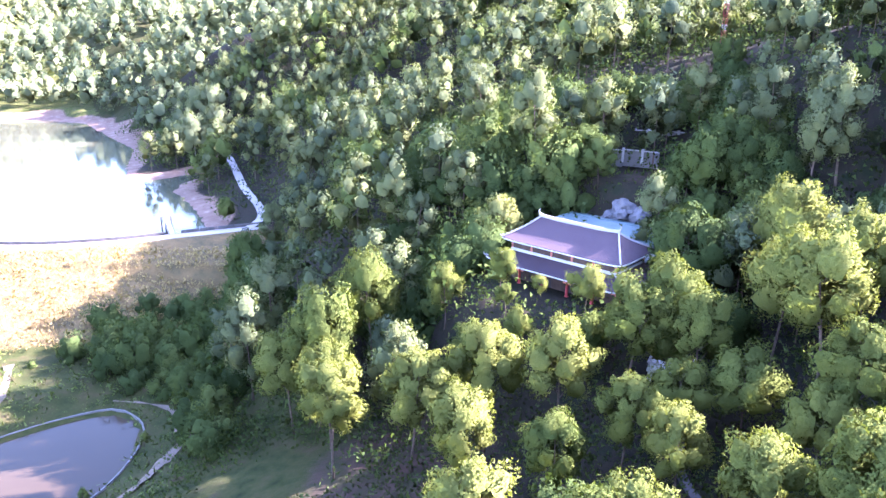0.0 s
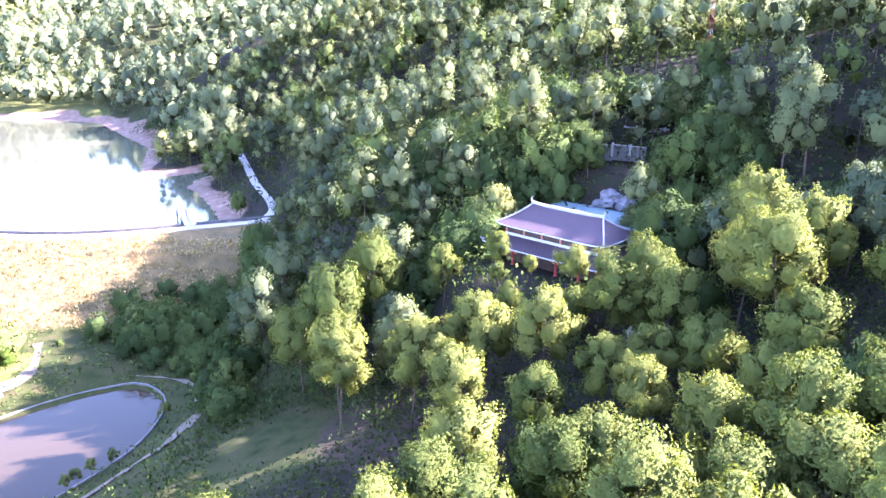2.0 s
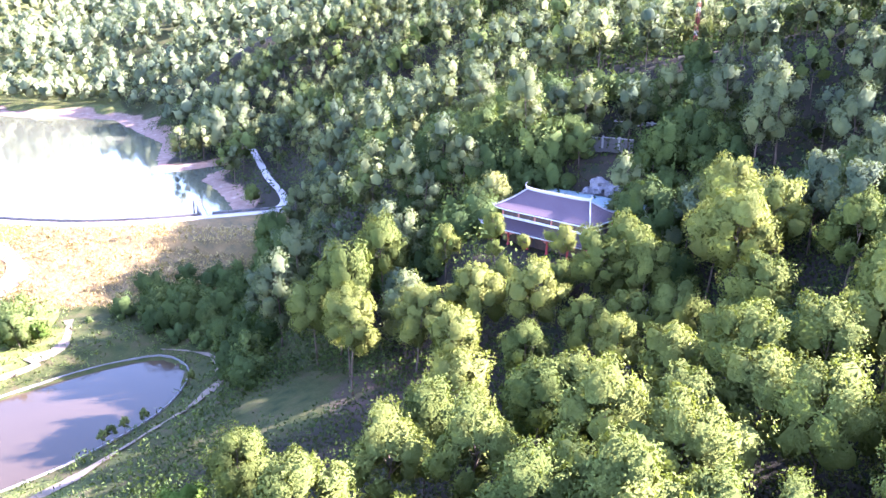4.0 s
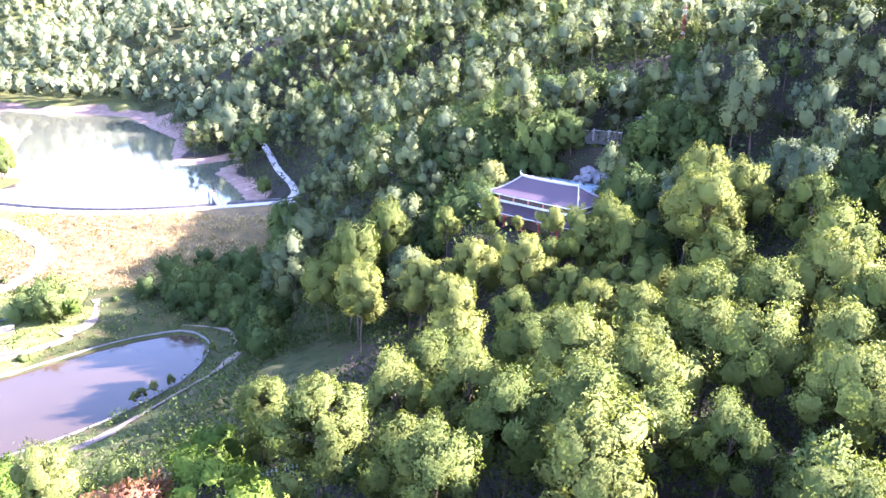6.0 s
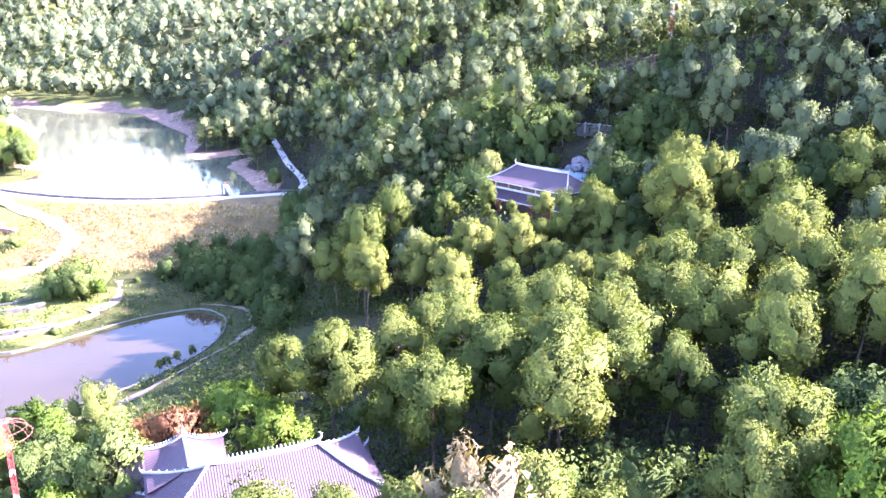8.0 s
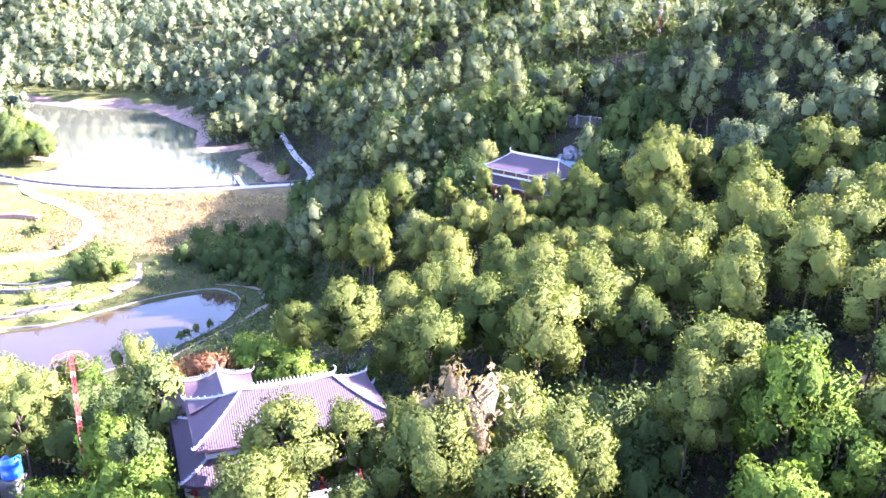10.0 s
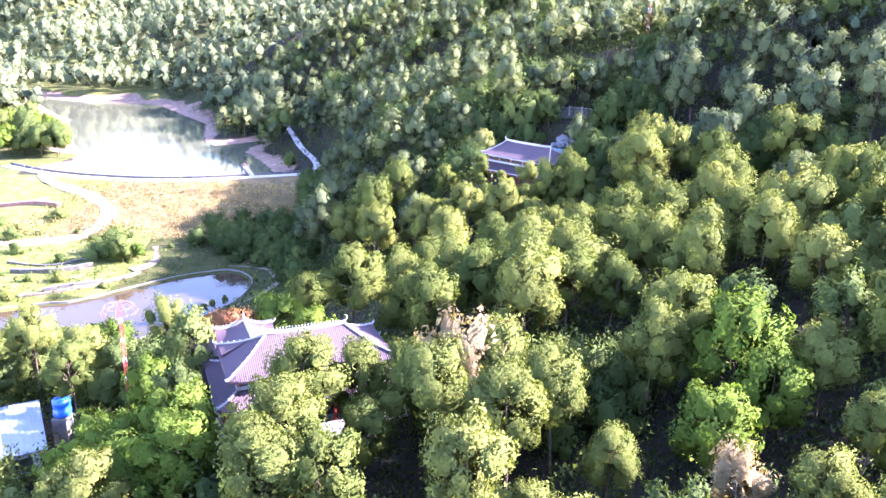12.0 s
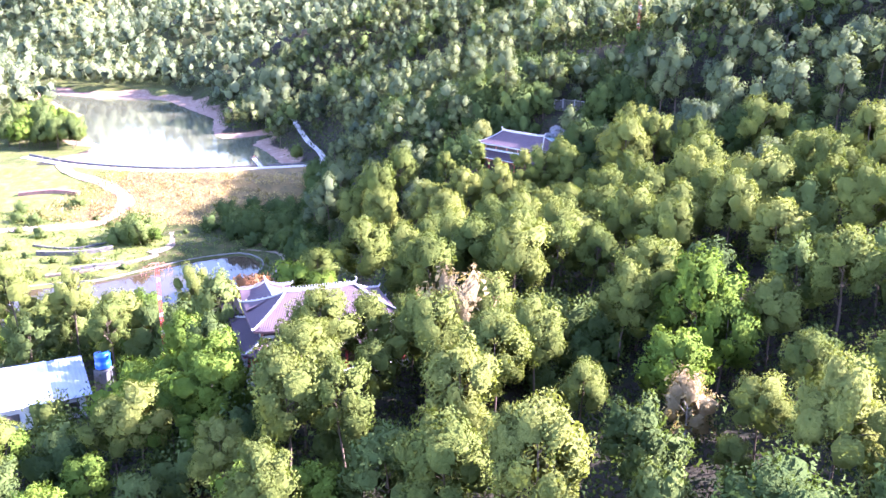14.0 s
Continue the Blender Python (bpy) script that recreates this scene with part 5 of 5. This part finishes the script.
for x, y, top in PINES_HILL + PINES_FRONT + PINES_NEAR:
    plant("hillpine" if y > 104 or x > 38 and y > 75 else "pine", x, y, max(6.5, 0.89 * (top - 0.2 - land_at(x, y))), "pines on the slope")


# single trees and bushes that stand out: kind, x, y, height
SINGLE = [("dark", -53.5, 112, 6.4), ("dark", -51.5, 118, 7.2), ("dark", -49, 110, 7.0), ("broad", -46, 104, 7.0), ("dark", -82, 128, 4.2), ("broad", -76, 131, 4.6), ("dark", -70, 132, 5.0), ("dark", -63, 127, 4.6),
          ("yellow", -4.6, 114, 9.5), ("dark", 18.9, 98.5, 11.5), ("pine", -28.4, 50.3, 11.8), ("flame", -28.8, 22.3, 8.0), ("spread", -23.4, 25.2, 8.2), ("spread", -34, 49, 7),
          ("bright", -18.6, 21.2, 8.0), ("blossom", -50, 42, 3.2), ("thin", -40, 28, 16), ("thin", -61, 30, 15), ("thin", -56.5, 23, 14), ("thin", -63, 20, 15.5), ("thin", -68, 28, 14),
          ("broad", -93, 109.5, 6.5), ("broad", -97, 113, 5.5), ("broad", -94, 116, 6), ("bright", -90.5, 112, 4.5), ("broad", -99, 110, 5), ("broad", -95, 112, 6), ("broad", -100, 118, 6), ("bright", 27.9, 9.6, 14.5), ("bright", 30.2, 5.4, 10.5), ("bright", 24, -0.2, 10.5), ("broad", 24.8, 12.8, 9), ("dry", 24, -9, 8.4), ("dry", 2.5, 5.8, 16), ("hillpine", 37, 111.2, 16.5), ("hillpine", 40.6, 111.5, 17), ("pale", -116, 272, 17), ("pale", -108, 275, 17), ("pale", -124, 281, 17), ("pale", -113, 284, 18), ("pale", -120, 290, 17), ("broad", -78, 199, 6.5),
          ("spread", -30.3, -1.9, 9.8), ("bright", -23.5, -4.6, 10.5), ("spread", -34.5, 1.5, 9), ("bright", -33.5, 9.5, 8.5), ("pine", -31.5, -10.9, 10.5), ("pine", -18.2, -15.5, 10), ("bright", -25.5, -1, 9), ("spread", -27, -7, 9), ("broad", -44, 22, 10.5), ("broad", -38.5, 20, 10.5), ("dry", -34.5, 21, 9), ("broad", -29, 28, 7), ("dark", -46, 30, 6),
          ("palebush", -41, 22, 3.5), ("dark", 22.5, 118.5, 6.6), ("dark", 24.2, 116.5, 10), ("dark", 27.5, 118, 10.5), ("dark", 27.5, 123, 8), ("broad", 10.3, 123.8, 7.5),
          ("dark", 5.5, 122.5, 6), ("dark", 1.5, 121, 7), ("dark", -3, 119.5, 7), ("dark", 8, 127.5, 7), ("dark", 23.5, 111.5, 8)]
for key, x, y, h in SINGLE:
    plant(key, x, y, h, "single trees and bushes")
# slender and leafy trees between the shed and the pond
for i, (x, y) in enumerate(((-48, 22), (-53, 26), (-58, 34), (-65, 35), (-71, 22), (-74, 40), (-80, 34), (-62, 26), (-67, 44), (-55, 42), (-77, 27), (-84, 42), (-50, 33), (-44, 38), (-70, 33), (-47, 16), (-39, 20), (-31, 14))):
    plant(("thin", "bright", "broad", "palebush", "bright")[i % 5], x, y, (12.5, 8.0, 8.5, 4.5, 6.0)[i % 5] + 0.3 * (i % 3), "trees between the shed and the pond")
# taller trees above the shed, standing before the pond
for i, (x, y, h) in enumerate(((-68.4, 30.7, 15.5), (-59.7, 25.8, 11.8), (-57.3, 30.4, 13.5), (-49.3, 25.6, 9.1), (-60.5, 17.8, 7.5), (-42.9, 22.9, 8.1), (-65.9, 38.3, 14.5), (-63, 21.3, 8.5), (-53.4, 38.1, 11.5))):
    plant(("thin", "broad", "thin", "bright", "broad")[i % 5], x, y, h, "trees between the shed and the pond")
# shrubs along the foot of the dam and beside the pond
SHRUBS = [(-81, 139), (-72, 135), (-61, 130), (-56, 144), (-62, 143), (-62, 125), (-70, 131), (-66, 118), (-52, 127), (-48, 121), (-49, 103), (-47, 108), (-44, 95), (-43, 99),
          (-57, 136), (-66, 138), (-75, 128), (-54, 150), (-53, 134), (-58, 121), (-46, 113), (-77, 134), (-68, 125), (-64, 133), (-72, 122), (-56, 128), (-49, 130), (-52, 141), (-59, 150),
          (-57, 158), (-60, 165), (-52, 118)]
for i, (x, y) in enumerate(SHRUBS):
    plant(("dark", "broad", "dark", "dark")[i % 4], x, y, (4.5, 3.6, 5.6, 3.0)[i % 4], "shrubs at the dam's foot")
# tall dark trees along the foot of the wood
for i, (x, y) in enumerate(((-56, 151), (-54, 143), (-51.5, 135), (-49.5, 127), (-58.5, 159), (-48.5, 119), (-53, 157), (-47, 133), (-56, 168))):
    plant(("hillpine", "dark", "hillpine")[i % 3], x, y, 11.5 + 1.3 * (i % 3), "trees at the wood's foot")
# saplings on the pond's edge
for x, y in ((-60.5, 80), (-59.8, 81.8), (-59, 84), (-57.2, 87), (-56, 101)):
    plant("thin", x, y, 3.4, "saplings beside the pond")
# a grove on the low point by the lake
for i, (x, y) in enumerate(((-192, 198), (-187, 201), (-181, 202), (-176, 204), (-170, 206), (-186, 210), (-178, 212), (-190, 222), (-198, 212), (-203, 230), (-195, 238), (-208, 246), (-214, 255), (-184, 226), (-173, 199), (-179, 197), (-185, 194), (-168, 201), (-196, 204), (-200, 221), (-191, 215), (-207, 238), (-182, 218), (-172, 210), (-200, 197), (-206, 203))):
    plant(("broad", "bright", "broad")[i % 3], x, y, 9.5 + 1.1 * (i % 3), "grove beside the lake")
# low growth between the lower hall and the pond
low_rng = random.Random(4)
for x, y in ((-27, 33), (-21, 40), (-19, 34), (-24, 29), (-47, 36), (-52, 31), (-57, 38), (-62, 42), (-69, 40), (-52, 47), (-45, 48), (-37, 50), (-30, 52), (-22, 50), (-75, 34), (-16, 46), (-36, 34), (-50, 24),
             (-43, 27), (-58, 29), (-70, 48), (-64, 52), (-29, -4), (-42, -4), (-34, 12), (-30, 18), (-38, 16), (-47, 2)):
    plant(low_rng.choice(["bush", "bush", "broad", "palebush"]), x, y, low_rng.uniform(2.0, 5.0), "low growth round the lower hall")
for x, y in ((-127, 136), (-134, 119), (-128, 116.5), (-139, 128), (-104, 121), (-120, 108)):
    plant("bush", x, y, 2.6, "small trees of the field")


CLEARINGS = [(5, 103, 13), (-17, 12, 12), (-56, 6, 13), (13, 118, 6), (17.5, 127, 4.5), (14, 86, 5), (36, 155, 9), (-36, 9, 4), (20, 16, 5), (22, 6, 4)]


def clear(x, y):
    """Whether a spot must stay free of big trees."""
    out = ((x + 29) / 16.0) ** 2 + ((y - 79) / 13.0) ** 2 < 1
    out |= (x < -16) & (y > 24) & (y < 72)
    out |= (x < -24) & (y < 60)
    out |= (x < -9) & (y > 46) & (y < 73)
    out |= ((x - 8) / 11.0) ** 2 + ((y - 17) / 7.5) ** 2 < 1
    out |= (x > -30) & (x < -3) & (y < 8)
    out |= ((x - 3) / 17.0) ** 2 + ((y - 94) / 9.0) ** 2 < 1
    out |= (x + 7) ** 2 + (y - 105) ** 2 < 50
    out |= (x + 5) ** 2 + (y - 15) ** 2 < 49
    out |= ((x - 15) / 6.0) ** 2 + ((y - 62) / 16.0) ** 2 < 1
    for cx, cy, r in CLEARINGS:
        out |= (x - cx) ** 2 + (y - cy) ** 2 < r * r
    return out


def clear_hard(x, y):
    """Built-up spots and bare soil, free of undergrowth too."""
    out = ((x + 31) / 11.0) ** 2 + ((y - 80) / 11.0) ** 2 < 1
    for cx, cy, r in CLEARINGS[:6]:
        out |= (x - cx) ** 2 + (y - cy) ** 2 < (r * 0.85) ** 2
    return out


def scatter(x0, x1, y0, y1, gap, seed, test, tries=60):
    """Places at least gap apart."""
    rng = np.random.RandomState(seed)
    n = int((x1 - x0) * (y1 - y0) / gap ** 2 * tries / 10)
    xs, ys = rng.uniform(x0, x1, n), rng.uniform(y0, y1, n)
    good = test(xs, ys)
    cells, out = {}, []
    for p in taken:
        cells.setdefault((int(p[0] // gap), int(p[1] // gap)), []).append(p)
    for x, y in zip(xs[good].tolist(), ys[good].tolist()):
        a, b = int(x // gap), int(y // gap)
        if all((x - px) ** 2 + (y - py) ** 2 >= gap * gap for i in (-1, 0, 1) for j in (-1, 0, 1) for px, py in cells.get((a + i, b + j), ())):
            cells.setdefault((a, b), []).append((x, y))
            out.append((x, y))
    return out


bank_line = BANK_ROAD


def wooded(x, y):
    return (x - valley_foot(y) > np.where(y > 200, -40, 5)) & ~clear(x, y) & ((y < 165) | (line_distance(x, y, bank_line) > np.where(y < 228, 9.0, 4.0))) & (land(x, y) > np.where(y > 200, 0.8, 1.2)) & ((y < 165) | (line_distance(x, y, LAKE, True) > 6.5))


near_places = scatter(-60, 85, -30, 135, 6.6, 5, lambda x, y: wooded(x, y) & (-40 - 0.55 * (y + 40) < x) & (x < 40 + 0.5 * (y + 40)))
near_places.sort(key=lambda p: math.hypot(p[0] - 8, p[1] - 30))
NEAR_COUNT = min(165, int(len(near_places) * 0.8))
for i, (x, y) in enumerate(near_places):
    if i < NEAR_COUNT:
        q = plant_rng.random()
        shady = x > 15 and y < 30 and x - 15 > 0.5 * (y - 8)
        kind = ("hillpine" if q < 0.7 else "dark") if y > 88 or x > 40 and y > 60 else ("dark" if q < (0.14 if y > 4 else 0.32) else "broad" if q < (0.45 if y > 4 else 0.72) else "pine") if shady else ("pine" if q < 0.84 else "dark" if q < 0.92 else "broad")
        plant(kind, x, y, None, "trees of the wooded slope")
taken += near_places
last = near_places[NEAR_COUNT - 1]
near_reach = math.hypot(last[0] - 8, last[1] - 30)
# lower broadleaf growth round the lower hall and the shed
small = scatter(-46, -3, -24, 9, 4.8, 9, lambda x, y: ~clear_hard(x, y) & ((x > -36) | (y < -8)) & ((x + 16) ** 2 + (y - 12) ** 2 > 130))
for x, y in small:
    q = plant_rng.random()
    plant("broad" if q < 0.3 else "dark" if q < 0.42 else "bright" if q < 0.76 else "pine", x, y, plant_rng.uniform(5.0, 7.5) if q < 0.76 else plant_rng.uniform(9, 11.5), "small trees round the lower hall")
# low bushes in the field and on the terraces
for x, y in scatter(-150, -86, 62, 130, 6.5, 16, lambda x, y: ~inside(x, y, POND) & (line_distance(x, y, POND, True) > 2.5) & (np.sin(x * 0.35) + np.cos(y * 0.4) > 0.1)):
    plant(("bush", "palebush", "bush")[plant_rng.randrange(3)], x, y, plant_rng.uniform(0.8, 2.2), "small bushes of the field")
# a belt of dense shrubs between the dam's foot, the pond and the wood
for x, y in scatter(-86, -46, 114, 162, 2.7, 14, lambda x, y: (x - valley_foot(y) > -26 + 5 * waves(x, y, 0.15)) & (x - valley_foot(y) < 8) & (line_distance(x, y, POND, True) > 5) & (line_distance(x, y, DAM) > np.where(x < -62, 33, 12)) & (x + y > 53 + 4 * waves(x, y, 0.2))):
    q = plant_rng.random()
    plant("bush" if q < 0.55 else "dark" if q < 0.85 else "broad", x, y, plant_rng.uniform(1.4, 3.0) if q < 0.7 else plant_rng.uniform(3.0, 5.0), "shrubs at the dam's foot")
# bushes and small trees behind the upper hall
for x, y in scatter(-22, 36, 104, 150, 2.7, 15, lambda x, y: ~clear_hard(x, y) & (((x - 20) / 9.5) ** 2 + ((y - 133.5) / 11.5) ** 2 > 1) & (((x - 5.8) * 0.594 + (y - 104.45) * 0.804 > 17.5) | (np.abs((x - 5.8) * 0.804 - (y - 104.45) * 0.594) > 11.5)) & ((x - 13.5) ** 2 + (y - 119) ** 2 > 36) & ((x < 12) | (x > 22) | (y < 131) | (y > 137))):
    q = plant_rng.random()
    plant("bush" if q < 0.4 else "dark" if q < 0.8 else "broad", x, y, plant_rng.uniform(2.4, 4.2) if q < 0.4 else plant_rng.uniform(4.0, 7.0), "bushes behind the upper hall")
# dense shrubs in the hollow between the two halls
for x, y in scatter(-4, 20, 6, 26, 3.0, 23, lambda x, y: (((x - 8) / 11.5) ** 2 + ((y - 16) / 9.0) ** 2 < 1) & ~clear_hard(x, y)):
    q = plant_rng.random()
    plant("dark" if q < 0.6 else "broad", x, y, plant_rng.uniform(3.2, 5.6), "shrubs of the hollow")
# young pines in front of the upper hall
for x, y in scatter(-14, 18, 84, 98, 4.4, 19, lambda x, y: (((x - 3) / 16.0) ** 2 + ((y - 90) / 8.0) ** 2 < 1) & ((x - 5.8) * 0.594 + (y - 104.45) * 0.804 < -8.2) & ((x - 15) ** 2 + (y - 86) ** 2 > 16)):
    lx = (x - 5.8) * 0.804 - (y - 104.45) * 0.594
    plant("pine", x, y, plant_rng.uniform(3.6, 4.6) if -7 < lx < 3 else plant_rng.uniform(6.0, 8.0), "young pines before the upper hall")

mid_places = near_places[NEAR_COUNT:] + scatter(-130, 150, -25, 345, 5.5, 6, lambda x, y: wooded(x, y) & ((np.hypot(x - 8, y - 30) > near_reach - 3) | (y > 84)) & (x < 45 + 0.5 * (y + 74)) & (x > -60 - 0.6 * y))
forest("mid_forest", [p for i, p in enumerate(mid_places) if i % 6], M_HAZEPINE, "hill", 8, 70, 0.41, 21, "dense pine wood on the hillsides", radius=2.9, height=13.0, least=0.8, most=1.15)
forest("mid_broadleaf_forest", [p for i, p in enumerate(mid_places) if i % 6 == 0], M_BROAD, "round", 8, 62, 0.52, 22, "broadleaf trees among the pines", height=11, radius=3.8, least=0.65, most=1.2)
taken += mid_places


def far_wooded(x, y):
    z = land(x, y)
    return (z > 2.4) & ((x > valley_foot(y) - 28) | (y > 330) | (x < -230)) & (-x < 0.85 * (y + 74) + 30) & (x < 0.52 * (y + 74) + 40)


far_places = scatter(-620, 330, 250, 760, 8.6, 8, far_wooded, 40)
# Distance haze comes from the leaf colour of this forest.
forest("far_forest", far_places, M_HAZEWOOD, "round", 5, 24, 0.9, 23, "far wooded hills", False, 0.7, 12.0, 4.2, least=0.7, most=1.3, face_up=0.3)

# the wood goes on behind the viewpoint
rear_places = scatter(-90, 95, -125, 45, 6.0, 12, lambda x, y: (x - valley_foot(y) > 5) & ~clear(x, y) & ((y < -42) | (x > 46 + 0.5 * (y + 40))))
forest("rear_forest", rear_places, M_PINE, "pine", 8, 27, 0.6, 24, "pine wood going on along the slope", radius=3.7, height=12)

# undergrowth on the forest floor
taken.clear()
under_ok = lambda x, y: (x - valley_foot(y) > np.where(y > 200, -40, 2)) & ((y < 165) | (line_distance(x, y, bank_line) > 3.0)) & ~clear_hard(x, y) & (land(x, y) > np.where(y > 165, 0.8, -6.0)) & ((y < 165) | (line_distance(x, y, LAKE, True) > 5)) & (x < 30 + 0.5 * (y + 74))  # noqa: E731
under_places = scatter(-60, 90, -25, 100, 2.2, 31, under_ok)
forest("undergrowth", under_places, M_DARKLEAF, "bush", 2, 36, 0.38, 41, "dark green undergrowth on the forest floor", False, 0.75, 1.8, 1.4)
thicket_places = scatter(-175, 130, 96, 345, 3.7, 32, lambda x, y: under_ok(x, y) & (x > -60 - 0.45 * y), 40)
forest("thicket", thicket_places, M_DARKLEAF, "bush", 2, 36, 0.58, 42, "dark thicket below the hillside pines", False, 0.75, 3.4, 2.3)
# dry tufts on the dam's face and on the field
tuft_places = scatter(-135, -60, 118, 172, 1.15, 51, lambda x, y: (line_distance(x, y, DAM) > 3.6) & (x - valley_foot(y) < 2) & (line_distance(x, y, DAM) < 46) & (land(x, y) > -5.4) & ~inside(x, y, DAM + [(-66, 300), (-172, 300)]), 30)
forest("dry_grass", tuft_places, M_GRASSBLADE, "bush", 3, 7, 0.42, 61, "dry yellow-brown grass tufts on the dam's face", False, 0.4, 0.25, 0.6, 0.05, 0.5, 1.7, 2.5)
weed_places = scatter(-150, -46, 40, 124, 1.4, 71, lambda x, y: (line_distance(x, y, POND, True) > 0.9) & ~inside(x, y, POND) & (x - valley_foot(y) < 14), 20)
forest("green_weeds", weed_places, M_BROAD, "bush", 3, 6, 0.36, 81, "green weeds and grass round the pond", False, 0.4, 0.5, 0.55, 0.1, 0.4, 1.9, 1.2)
